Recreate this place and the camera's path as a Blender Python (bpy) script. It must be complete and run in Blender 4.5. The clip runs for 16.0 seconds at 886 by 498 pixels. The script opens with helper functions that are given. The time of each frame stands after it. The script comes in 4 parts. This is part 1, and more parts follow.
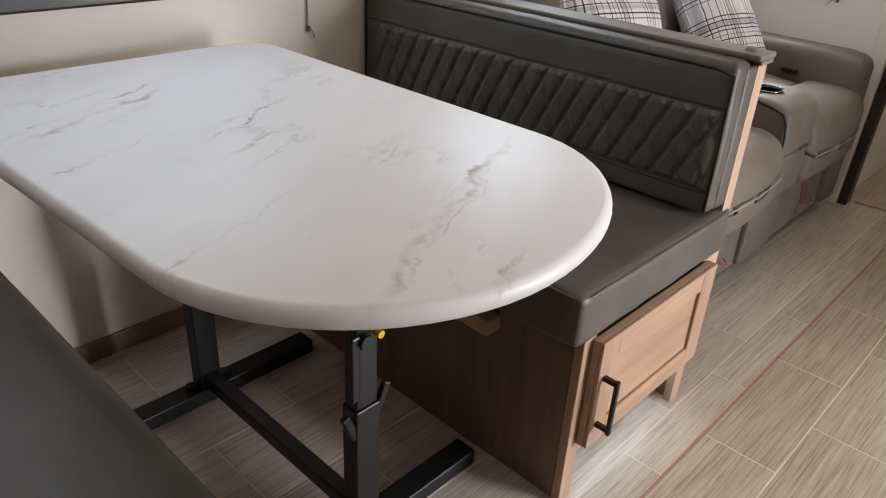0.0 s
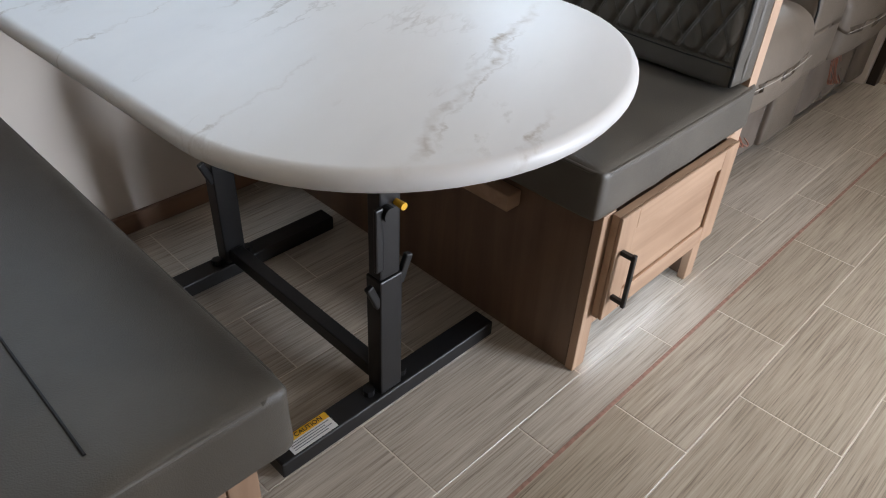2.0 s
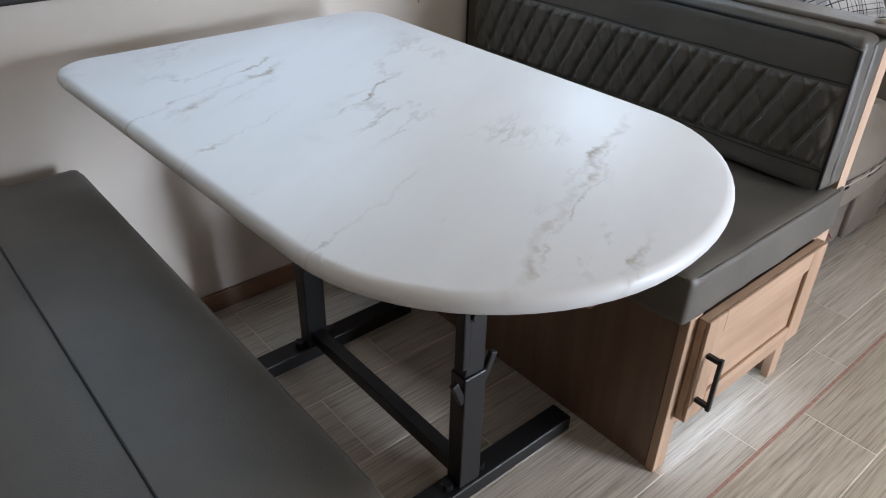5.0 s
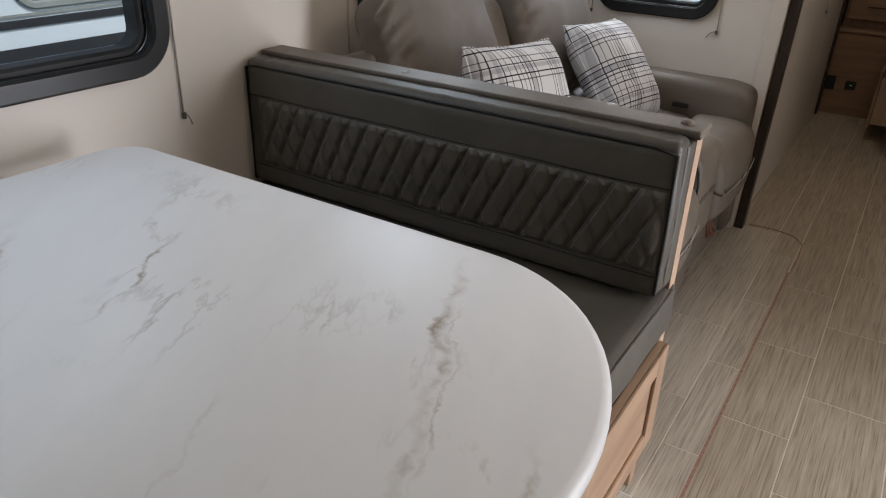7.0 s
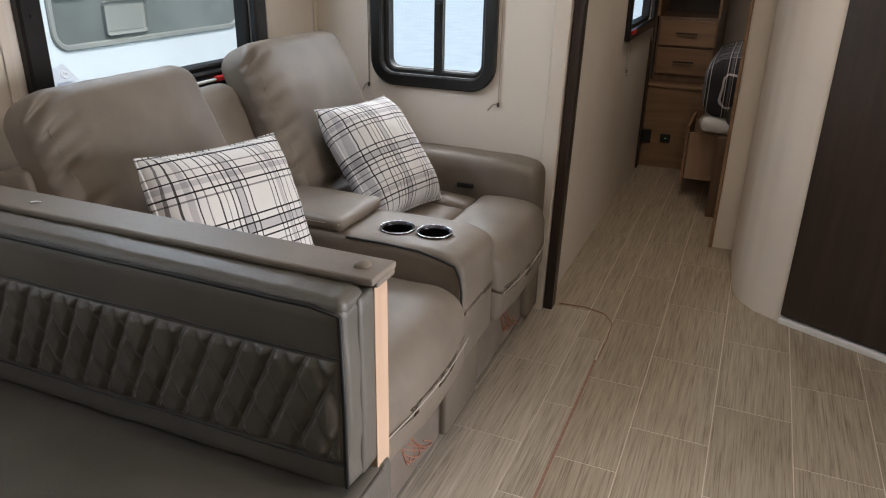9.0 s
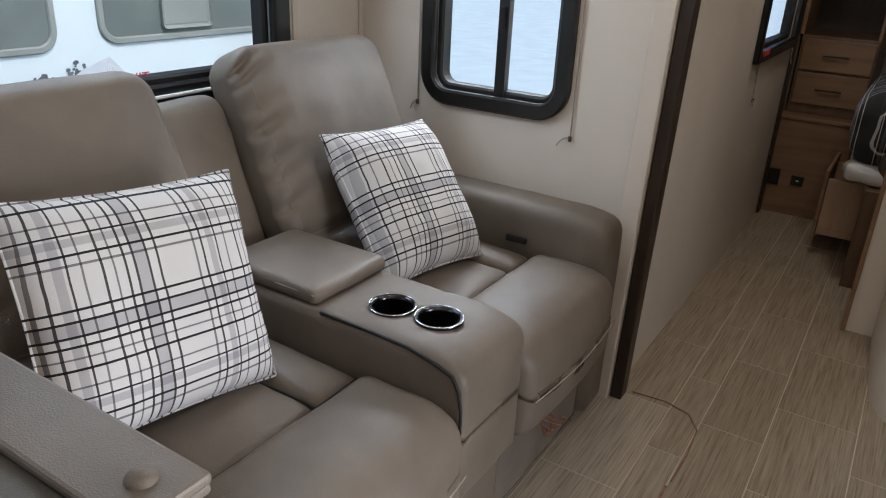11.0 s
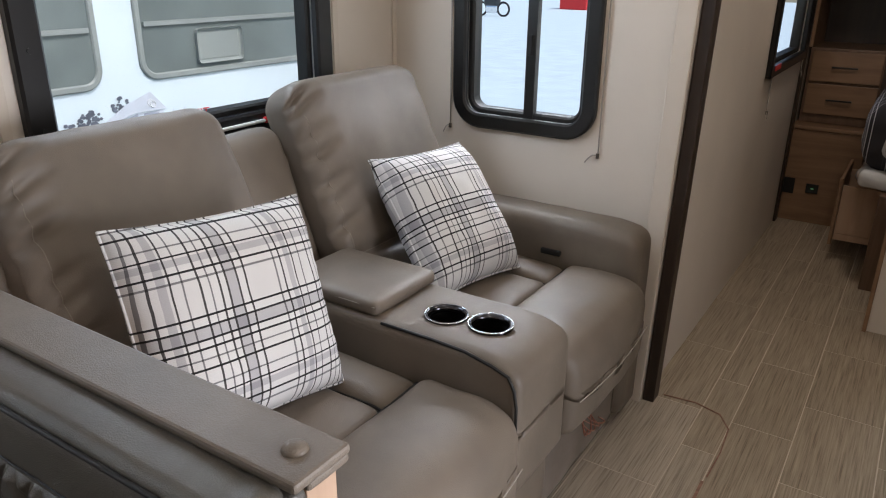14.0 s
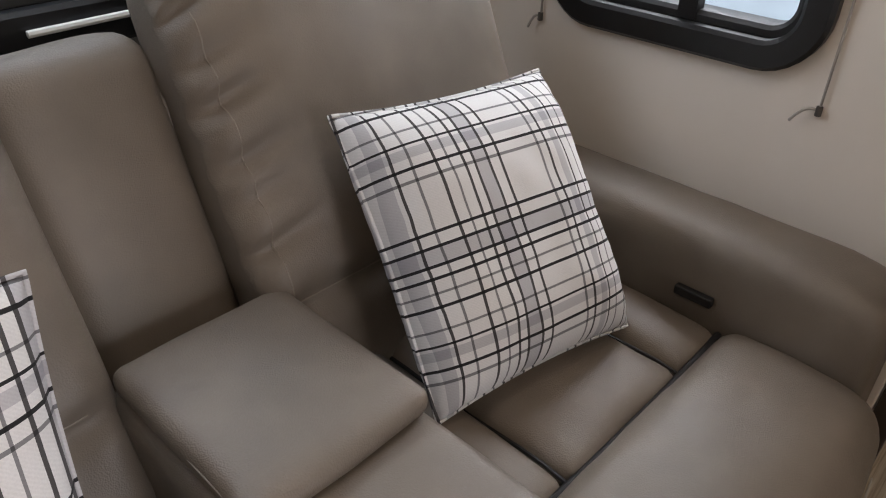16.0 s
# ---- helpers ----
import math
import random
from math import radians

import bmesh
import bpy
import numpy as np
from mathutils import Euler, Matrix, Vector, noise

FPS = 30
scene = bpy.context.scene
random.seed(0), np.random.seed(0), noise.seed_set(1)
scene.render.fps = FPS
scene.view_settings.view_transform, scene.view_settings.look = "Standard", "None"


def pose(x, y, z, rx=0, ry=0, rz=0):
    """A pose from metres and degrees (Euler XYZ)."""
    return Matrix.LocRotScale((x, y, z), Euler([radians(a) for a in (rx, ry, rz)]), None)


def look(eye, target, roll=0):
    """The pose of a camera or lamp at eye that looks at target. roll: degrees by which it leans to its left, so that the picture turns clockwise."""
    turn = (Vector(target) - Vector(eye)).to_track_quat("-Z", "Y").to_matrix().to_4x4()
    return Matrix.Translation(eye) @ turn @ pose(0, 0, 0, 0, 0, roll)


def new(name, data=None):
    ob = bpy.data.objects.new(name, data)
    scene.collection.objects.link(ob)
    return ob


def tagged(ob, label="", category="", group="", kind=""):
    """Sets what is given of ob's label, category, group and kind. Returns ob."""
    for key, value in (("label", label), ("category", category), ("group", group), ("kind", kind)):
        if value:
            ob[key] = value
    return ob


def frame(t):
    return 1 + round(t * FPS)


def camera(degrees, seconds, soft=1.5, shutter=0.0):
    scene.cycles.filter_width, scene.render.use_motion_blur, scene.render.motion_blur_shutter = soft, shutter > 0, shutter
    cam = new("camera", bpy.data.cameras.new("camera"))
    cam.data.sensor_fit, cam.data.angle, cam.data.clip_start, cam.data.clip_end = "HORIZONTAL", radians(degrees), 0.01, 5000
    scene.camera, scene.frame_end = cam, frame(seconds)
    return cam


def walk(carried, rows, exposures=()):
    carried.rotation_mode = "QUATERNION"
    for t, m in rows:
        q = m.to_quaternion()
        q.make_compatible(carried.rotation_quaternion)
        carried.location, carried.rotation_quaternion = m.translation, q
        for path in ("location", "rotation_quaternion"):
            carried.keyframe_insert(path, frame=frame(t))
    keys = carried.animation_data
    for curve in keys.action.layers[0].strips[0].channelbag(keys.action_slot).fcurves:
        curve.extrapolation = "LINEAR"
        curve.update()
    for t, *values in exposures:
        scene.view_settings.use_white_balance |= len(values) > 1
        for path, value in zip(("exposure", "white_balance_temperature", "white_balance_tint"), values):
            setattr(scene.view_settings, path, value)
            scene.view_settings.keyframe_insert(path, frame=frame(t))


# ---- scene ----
cam = camera(62.3, 16.0, soft=1.1)
PATH = [
    (0, (0.049, 0.165, 1.169), (-1.142, 1.466, 0.227), 3.2),
    (0.5, (0.054, 0.149, 1.148), (-1.061, 1.416, 0.076), 3.8),
    (1, (0.052, 0.142, 1.141), (-1.012, 1.36, -0.036), 3.9),
    (1.5, (0.058, 0.137, 1.143), (-1.007, 1.322, -0.067), 3.3),
    (2, (0.057, 0.138, 1.154), (-1.037, 1.305, -0.046), 3.1),
    (2.5, (0.049, 0.123, 1.172), (-1.091, 1.271, -0.004), 3.3),
    (3, (0.032, 0.102, 1.191), (-1.154, 1.229, 0.04), 3.4),
    (3.2, (0.032, 0.093, 1.199), (-1.177, 1.209, 0.061), 3.1),
    (5.3, (-0.004, 0.116, 1.219), (-1.279, 1.248, 0.174), 1.7),
    (5.5, (-0.02, 0.123, 1.219), (-1.277, 1.289, 0.188), 1.8),
    (6, (-0.09, 0.161, 1.229), (-1.269, 1.44, 0.24), 1.8),
    (6.5, (-0.176, 0.221, 1.246), (-1.24, 1.623, 0.296), 1.8),
    (7, (-0.196, 0.294, 1.252), (-1.142, 1.81, 0.355), 1.9),
    (7.5, (-0.161, 0.441, 1.275), (-1.032, 2.027, 0.424), 1.3),
    (8, (-0.101, 0.63, 1.285), (-0.927, 2.262, 0.476), 1.0),
    (8.5, (-0.055, 0.722, 1.301), (-0.804, 2.405, 0.521), 0.8),
    (8.7, (-0.045, 0.758, 1.298), (-0.746, 2.464, 0.526), 1.1),
    (10.8, (-0.091, 1.363, 1.256), (-1.017, 2.959, 0.484), 2.6),
    (11, (-0.095, 1.41, 1.251), (-1.07, 2.977, 0.48), 2.7),
    (11.5, (-0.092, 1.414, 1.256), (-1.148, 2.925, 0.481), 2.7),
    (12, (-0.074, 1.306, 1.269), (-1.188, 2.789, 0.522), 2.0),
    (12.5, (-0.058, 1.219, 1.277), (-1.203, 2.689, 0.552), 1.5),
    (13, (-0.055, 1.207, 1.293), (-1.184, 2.693, 0.575), 0.9),
    (13.5, (-0.065, 1.224, 1.292), (-1.141, 2.751, 0.58), 0.6),
    (14, (-0.096, 1.266, 1.285), (-1.109, 2.831, 0.562), 0.6),
    (14.5, (-0.167, 1.467, 1.254), (-1.167, 3.03, 0.508), 0.4),
    (15, (-0.237, 1.692, 1.251), (-1.266, 3.213, 0.457), 0.3),
    (15.5, (-0.356, 1.9, 1.249), (-1.424, 3.319, 0.329), 1.3),
    (16, (-0.568, 2.169, 1.178), (-1.71, 3.386, 0.076), 1.2),
]
BALANCE = [(0, 0.02, 6500, 17), (1.5, 0.10, 6150, 14), (3.2, 0.16, 5800, 13), (5.5, 0.12, 5780, 12), (7, -0.33, 6350, 15), (8, -0.06, 6450, 15), (8.5, 0.08, 6550, 15),
           (10.8, -0.05, 6150, 14), (12.5, 0.0, 6250, 15), (14.5, 0.1, 6350, 16), (15.5, 0.0, 6450, 15), (16, -0.22, 6550, 18)]
walk(cam, [(t, look(eye, target, roll)) for t, eye, target, roll in PATH], BALANCE)

# ---- world and light ----
world = bpy.data.worlds.new("sky")
scene.world = world
world.use_nodes = True
wn = world.node_tree
bg = wn.nodes["Background"]
sky = wn.nodes.new("ShaderNodeTexSky")
sky.sky_type, sky.sun_disc = "NISHITA", False
sky.sun_elevation, sky.sun_rotation = radians(55), radians(90)
wn.links.new(sky.outputs[0], bg.inputs[0])
bg.inputs[1].default_value = 0.15
sun = new("sun", bpy.data.lights.new("sun", "SUN"))
sun.data.energy, sun.data.angle, sun.data.color = 3.0, radians(10), (1, 0.97, 0.92)
sun.matrix_world = look((5.7, -0.4, 8.2), (0, 0, 0))


def area_lamp(name, eye, target, sx, sy, watts, color):
    lamp = new(name, bpy.data.lights.new(name, "AREA"))
    lamp.data.shape, lamp.data.size, lamp.data.size_y = "RECTANGLE", sx, sy
    lamp.data.energy, lamp.data.color = watts, color
    lamp.matrix_world = look(eye, target)
    return lamp


DAY = (0.80, 0.92, 1.0)
WARM = (1.0, 0.87, 0.70)
area_lamp("daylight_dinette", (-1.64, 0.78, 1.44), (0, 0.78, 0.5), 1.0, 0.16, 2.8, DAY)
area_lamp("daylight_sofa", (-1.64, 2.49, 1.46), (0, 2.49, 0.4), 0.74, 0.2, 4.5, DAY)
area_lamp("daylight_end", (-1.32, 3.95, 1.84), (-0.75, 1.9, 0.2), 1.1, 0.85, 42, (0.90, 0.96, 1.0))
area_lamp("daylight_door", (1.62, 2.2, 0.72), (-1.1, 1.1, 0.2), 0.66, 1.2, 17, (0.94, 0.97, 1.0)).data.spread = radians(80)
# added fill that brightens the floor before the bench; no known lamp there
area_lamp("floor_fill", (-0.53, 1.41, 0.108), (-0.40, 1.41, 0.0), 0.40, 0.02, 0.30, (0.86, 0.94, 1.0))
CEILING_SPOTS = [(0.25, 0.2), (0.1, 1.6), (0.1, 3.0), (-0.75, 2.6), (-1.1, 0.8), (-0.35, 4.6)]
CEILING_WATTS = dict(zip(CEILING_SPOTS, (2.0, 3.7, 3.3, 1.8, 0.25, 3.2)))
for lx, ly in CEILING_SPOTS:
    power = CEILING_WATTS[lx, ly]
    lamp = area_lamp("ceiling_lamp", (lx, ly, 1.925), (lx, ly, 0), 0.15, 0.15, power, WARM)
    lamp.data.shape = "DISK"


# ---- materials ----
def srgb(r, g, b):
    return tuple(((c / 255 + 0.055) / 1.055) ** 2.4 if c > 10 else c / 3300 for c in (r, g, b)) + (1,)


class Mat:
    """A small node builder."""

    def __init__(self, name, rough=0.5, metal=0.0):
        self.m = bpy.data.materials.new(name)
        self.m.use_nodes = True
        self.t = self.m.node_tree
        self.b = self.t.nodes["Principled BSDF"]
        self.b.inputs["Roughness"].default_value = rough
        self.b.inputs["Metallic"].default_value = metal

    def node(self, kind, **values):
        n = self.t.nodes.new(kind)
        for k, v in values.items():
            n.inputs[k.replace("_", " ")].default_value = v
        return n

    def link(self, a, b):
        self.t.links.new(a, b)

    def coords(self, scale=(1, 1, 1), rot=(0, 0, 0), kind="Object"):
        c = self.node("ShaderNodeTexCoord")
        m = self.node("ShaderNodeMapping", Scale=scale, Rotation=rot)
        self.link(c.outputs[kind], m.inputs[0])
        return m.outputs[0]

    def noise(self, co, scale, detail=4, rough=0.55, dist=0.0):
        n = self.node("ShaderNodeTexNoise", Scale=scale, Detail=detail, Roughness=rough, Distortion=dist)
        self.link(co, n.inputs["Vector"])
        return n.outputs[0]

    def ramp(self, fac, stops, constant=False):
        r = self.node("ShaderNodeValToRGB")
        e = r.color_ramp.elements
        if constant:
            r.color_ramp.interpolation = "CONSTANT"
        while len(e) < len(stops):
            e.new(0.5)
        for i, (p, c) in enumerate(stops):
            e[i].position = p
            e[i].color = c if len(c) == 4 else (*c, 1)
        self.link(fac, r.inputs[0])
        return r.outputs[0]

    def mix(self, fac, a, b, mode="MIX"):
        n = self.t.nodes.new("ShaderNodeMix")
        n.data_type, n.blend_type = "RGBA", mode
        for s, v in ((0, fac), (6, a), (7, b)):
            if isinstance(v, (int, float, tuple)):
                n.inputs[s].default_value = v
            else:
                self.link(v, n.inputs[s])
        return n.outputs[2]

    def math(self, op, a, b=0.0):
        n = self.t.nodes.new("ShaderNodeMath")
        n.operation = op
        for s, v in ((0, a), (1, b)):
            if isinstance(v, (int, float)):
                n.inputs[s].default_value = v
            else:
                self.link(v, n.inputs[s])
        return n.outputs[0]

    def color(self, c):
        if isinstance(c, tuple):
            self.b.inputs["Base Color"].default_value = c
        else:
            self.link(c, self.b.inputs["Base Color"])

    def rough(self, r):
        self.link(r, self.b.inputs["Roughness"])

    def bump(self, h, strength=0.2, dist=0.002):
        n = self.node("ShaderNodeBump", Strength=strength, Distance=dist)
        self.link(h, n.inputs["Height"])
        self.link(n.outputs[0], self.b.inputs["Normal"])


def leather(name, base, rough):
    m = Mat(name, rough)
    co = m.coords()
    big = m.noise(co, 6, 3)
    fine = m.noise(co, 420, 2, 0.6)
    d = tuple(c * 0.82 for c in base[:3]) + (1,)
    l = tuple(c * 1.15 for c in base[:3]) + (1,)
    m.color(m.ramp(big, [(0.3, d), (0.7, l)]))
    m.rough(m.ramp(fine, [(0.3, (rough - 0.06,) * 3), (0.7, (rough + 0.08,) * 3)]))
    v = m.node("ShaderNodeTexVoronoi", Scale=520.0)
    m.link(co, v.inputs["Vector"])
    m.bump(m.math("ADD", v.outputs[0], m.math("MULTIPLY", m.noise(co, 24, 4), 2.0)), 0.22, 0.0015)
    return m.m


def woody(name, dark, light, axis, rough=0.45):
    m = Mat(name, rough)
    sc = [22.0, 22.0, 22.0]
    sc[axis] = 1.6
    co = m.coords(tuple(sc))
    g = m.noise(co, 1.0, 6, 0.6, 0.6)
    co2 = m.coords()
    patch = m.noise(co2, 5, 3)
    c = m.ramp(g, [(0.25, dark), (0.5, tuple((a + b) / 2 for a, b in zip(dark, light))), (0.75, light)])
    c = m.mix(0.35, c, m.ramp(patch, [(0.3, (0.55, 0.5, 0.45)), (0.7, (1, 1, 1))]), "MULTIPLY")
    m.color(c)
    m.bump(g, 0.12, 0.001)
    return m.m


def painted(name, base, rough=0.5, var=0.06, scale=3):
    m = Mat(name, rough)
    co = m.coords()
    n = m.noise(co, scale, 5)
    m.color(m.ramp(n, [(0.3, tuple(c * (1 - var) for c in base[:3])), (0.7, tuple(min(1, c * (1 + var)) for c in base[:3]))]))
    m.bump(m.noise(co, 240, 3), 0.05, 0.001)
    return m.m


def plaid(name, dark_version=False):
    m = Mat(name, 0.9)
    co = m.coords()
    s = m.node("ShaderNodeSeparateXYZ")
    m.link(co, s.inputs[0])
    k, g, h, w = (0.012, 0.011, 0.012), (0.24, 0.235, 0.24), (0.56, 0.55, 0.565), (0.81, 0.80, 0.79)
    if dark_version:
        k, g, h, w = (0.5, 0.5, 0.52), (0.03, 0.03, 0.035), (0.09, 0.09, 0.10), (0.012, 0.012, 0.015)

    def stripes(value, off, period, line):
        f = m.math("FRACT", m.math("ADD", m.math("DIVIDE", value, period), off))
        stops, at = [(0.0, w)], 0.0
        for start, wide, tone in ((0.03, 0.016, line), (0.10, 0.010, g), (0.17, 0.017, line), (0.23, 0.013, line), (0.245, 0.075, h), (0.32, 0.014, line), (0.39, 0.016, line),
                                  (0.66, 0.012, g), (0.72, 0.016, line), (0.78, 0.05, h), (0.845, 0.014, line), (0.92, 0.010, g)):
            if start > at + 1e-6 and stops[-1][1] != w:
                stops.append((at, w))
            stops.append((start, tone))
            at = start + wide
        stops.append((at, w))
        return m.ramp(f, stops, True)
    a = stripes(s.outputs[0], 0.45, 0.235, k if dark_version else (0.075, 0.07, 0.07))
    b = stripes(s.outputs[1], 0.30, 0.235, k)
    c = m.mix(1.0, a, b, "MULTIPLY" if not dark_version else "ADD")
    if not dark_version:
        twill = m.math("FRACT", m.math("MULTIPLY", m.math("ADD", s.outputs[0], s.outputs[1]), 260.0))
        c = m.mix(0.2, c, m.ramp(twill, [(0.0, (0.8, 0.8, 0.8)), (0.5, (1, 1, 1))], True), "MULTIPLY")
    weave = m.noise(m.coords((600, 600, 600)), 1, 2)
    c = m.mix(0.25, c, m.ramp(weave, [(0.35, (0.72, 0.72, 0.72)), (0.65, (1, 1, 1))]), "MULTIPLY")
    m.color(c)
    m.bump(weave, 0.3, 0.001)
    return m.m


SOFA = leather("sofa_leather", (0.146, 0.119, 0.092, 1), 0.50)
BENCH = leather("bench_vinyl", (0.084, 0.075, 0.061, 1), 0.47)
WALL = painted("wall_panel", (0.70, 0.635, 0.56), 0.55, 0.04)
CEIL = painted("ceiling_white", (0.76, 0.74, 0.70), 0.6, 0.03)
BATTEN = painted("batten_cream", (0.66, 0.59, 0.51), 0.5, 0.04)
WOOD = woody("maple_wood", (0.30, 0.185, 0.115), (0.50, 0.34, 0.225), 2)
WOODH = woody("maple_wood_flat", (0.30, 0.185, 0.115), (0.50, 0.34, 0.225), 1)
PLY = woody("raw_plywood", (0.42, 0.28, 0.19), (0.53, 0.37, 0.26), 2, 0.7)
SIDE = woody("brown_panel", (0.115, 0.068, 0.043), (0.20, 0.125, 0.08), 2, 0.4)
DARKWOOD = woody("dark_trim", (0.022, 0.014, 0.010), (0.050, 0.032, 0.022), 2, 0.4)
DRAWER = woody("drawer_wood", (0.20, 0.115, 0.066), (0.33, 0.205, 0.12), 0, 0.45)
BASEWOOD = woody("baseboard_wood", (0.17, 0.10, 0.065), (0.29, 0.18, 0.115), 1, 0.45)
BLACK = painted("black_steel", (0.006, 0.006, 0.0065), 0.42, 0.2, 12)
FRAME = painted("black_frame", (0.006, 0.006, 0.0065), 0.38, 0.2, 12)
RUBBER = painted("black_rubber", (0.006, 0.006, 0.006), 0.6, 0.2, 12)
YELLOW = painted("yellow_plastic", (0.75, 0.42, 0.02), 0.4)
RED = painted("red_plastic", (0.65, 0.02, 0.02), 0.4)
WHITE = painted("white_plastic", (0.75, 0.75, 0.74), 0.4)
CORD = painted("cord_grey", (0.36, 0.33, 0.29), 0.7)
STITCH = painted("pale_stitching", (0.22, 0.185, 0.15), 0.7)
CORDDARK = painted("cord_dark", (0.09, 0.08, 0.07), 0.7)
OUTLET = painted("outlet_black", (0.012, 0.012, 0.012), 0.4)
GREEN = Mat("green_led")
GREEN.b.inputs["Emission Color"].default_value = (0.05, 1, 0.25, 1)
GREEN.b.inputs["Emission Strength"].default_value = 0.35
GREEN = GREEN.m
CHROME = Mat("chrome", 0.08, 1.0)
CHROME.color((0.75, 0.75, 0.77, 1))
CHROME = CHROME.m
DARKCHROME = Mat("dark_cup_metal", 0.18, 1.0)
DARKCHROME.color((0.07, 0.07, 0.08, 1))
DARKCHROME = DARKCHROME.m
CUPBLACK = Mat("cup_black", 0.9)
CUPBLACK.color((0.003, 0.003, 0.003, 1))
CUPBLACK.b.inputs["Specular IOR Level"].default_value = 0.05
CUPBLACK = CUPBLACK.m
PLAID = plaid("plaid_fabric")
PLAIDDARK = plaid("dark_plaid_fabric", True)
LAMPGLOW = Mat("lamp_diffuser")
LAMPGLOW.b.inputs["Emission Color"].default_value = (1, 0.85, 0.66, 1)
LAMPGLOW.b.inputs["Emission Strength"].default_value = 6
LAMPGLOW = LAMPGLOW.m
GLASS = Mat("window_glass", 0.0)
GLASS.b.inputs["Transmission Weight"].default_value = 1.0
GLASS.b.inputs["IOR"].default_value = 1.02
GLASS.color((0.93, 0.97, 0.97, 1))
GLASS = GLASS.m
COACH = painted("coach_white", (0.66, 0.74, 0.78), 0.35, 0.03)
COACHDARK = painted("coach_dark", (0.03, 0.033, 0.036), 0.3, 0.1)
COACHGLASS = painted("coach_glass", (0.16, 0.185, 0.175), 0.12, 0.25, 2)
COACHSHADE = painted("coach_shade", (0.27, 0.29, 0.27), 0.4, 0.1, 3)
DECAL = painted("decal_grey", (0.36, 0.38, 0.44), 0.5, 0.2, 14)
DECALDARK = painted("decal_dark", (0.11, 0.12, 0.15), 0.5, 0.3, 20)
DECALPALE = painted("decal_pale", (0.55, 0.58, 0.64), 0.5, 0.1, 20)
GROUND = painted("concrete_yard", (0.60, 0.70, 0.71), 0.85, 0.08, 2)
PLASTICWRAP = Mat("clear_wrap", 0.12)
PLASTICWRAP.color((0.62, 0.64, 0.66, 1))
PLASTICWRAP = PLASTICWRAP.m
PRINT = painted("brown_print", (0.30, 0.115, 0.07), 0.6, 0.2, 30)
CARD = painted("footrest_wrap", (0.155, 0.13, 0.11), 0.25, 0.18, 9)


def marble():
    m = Mat("marble_laminate", 0.42)

    def turned(scale):
        a = m.coords((1, 1, 1), (0, 0, radians(-25)))
        b = m.node("ShaderNodeMapping", Scale=scale)
        m.link(a, b.inputs[0])
        return b.outputs[0]
    flow = turned((1, 0.32, 1))
    straight = turned((1, 1, 1))
    s = m.node("ShaderNodeSeparateXYZ")
    m.link(straight, s.inputs[0])
    warp = m.math("MULTIPLY", m.math("SUBTRACT", m.noise(straight, 7, 6, 0.65), 0.5), 0.11)
    across = m.math("ADD", s.outputs[0], warp)
    patchy = m.ramp(m.noise(straight, 11, 4, 0.6), [(0.46, (0, 0, 0)), (0.62, (1, 1, 1))])

    def vein(at, width, lo, hi, strength):
        d = m.math("ABSOLUTE", m.math("SUBTRACT", across, at))
        line = m.ramp(m.math("DIVIDE", d, width * 10), [(0.0, (1, 1, 1)), (0.1, (0, 0, 0))])
        u = m.math("DIVIDE", m.math("SUBTRACT", s.outputs[1], lo), hi - lo)
        gate = m.ramp(u, [(0.0, (0, 0, 0)), (0.2, (1, 1, 1)), (0.8, (1, 1, 1)), (1.0, (0, 0, 0))])
        return m.math("MULTIPLY", m.math("MULTIPLY", line, gate), m.math("MULTIPLY", m.math("ADD", patchy, 0.22), strength))
    n1 = m.noise(flow, 3.1, 8, 0.62, 0.3)
    n2 = m.noise(flow, 6.5, 6, 0.6, 0.3)
    thin = m.ramp(m.math("ABSOLUTE", m.math("SUBTRACT", n1, 0.5)), [(0.0, (1, 1, 1)), (0.011, (0, 0, 0))])
    thin2 = m.ramp(m.math("ABSOLUTE", m.math("SUBTRACT", n2, 0.46)), [(0.0, (1, 1, 1)), (0.012, (0, 0, 0))])
    gate = m.ramp(m.noise(m.coords(), 4.2, 3), [(0.52, (0, 0, 0)), (0.68, (1, 1, 1))])
    cloud = m.noise(flow, 2.2, 5, 0.6)
    c = m.ramp(cloud, [(0.3, (0.70, 0.70, 0.70)), (0.5, (0.79, 0.785, 0.775)), (0.72, (0.73, 0.715, 0.69))])
    c = m.mix(m.math("MULTIPLY", m.math("MULTIPLY", thin, gate), 0.55), c, (0.36, 0.32, 0.27, 1))
    c = m.mix(m.math("MULTIPLY", m.math("MULTIPLY", thin2, gate), 0.35), c, (0.40, 0.37, 0.33, 1))
    for at, width, lo, hi, strength in ((-0.135, 0.011, 0.68, 1.30, 0.85), (-0.12, 0.004, 0.75, 1.2, 0.5), (-0.565, 0.006, 1.02, 1.30, 0.9), (-0.80, 0.010, 0.90, 1.25, 0.7), (-0.83, 0.005, 0.80, 1.3, 0.7), (-0.03, 0.007, 0.70, 0.92, 0.7), (-0.36, 0.004, 0.65, 0.95, 0.6), (-0.66, 0.003, 0.7, 1.1, 0.6)):
        c = m.mix(vein(at, width, lo, hi, strength), c, (0.33, 0.265, 0.195, 1))
    m.color(c)
    m.bump(m.noise(m.coords(), 180, 3), 0.03, 0.001)
    return m.m


MARBLE = marble()


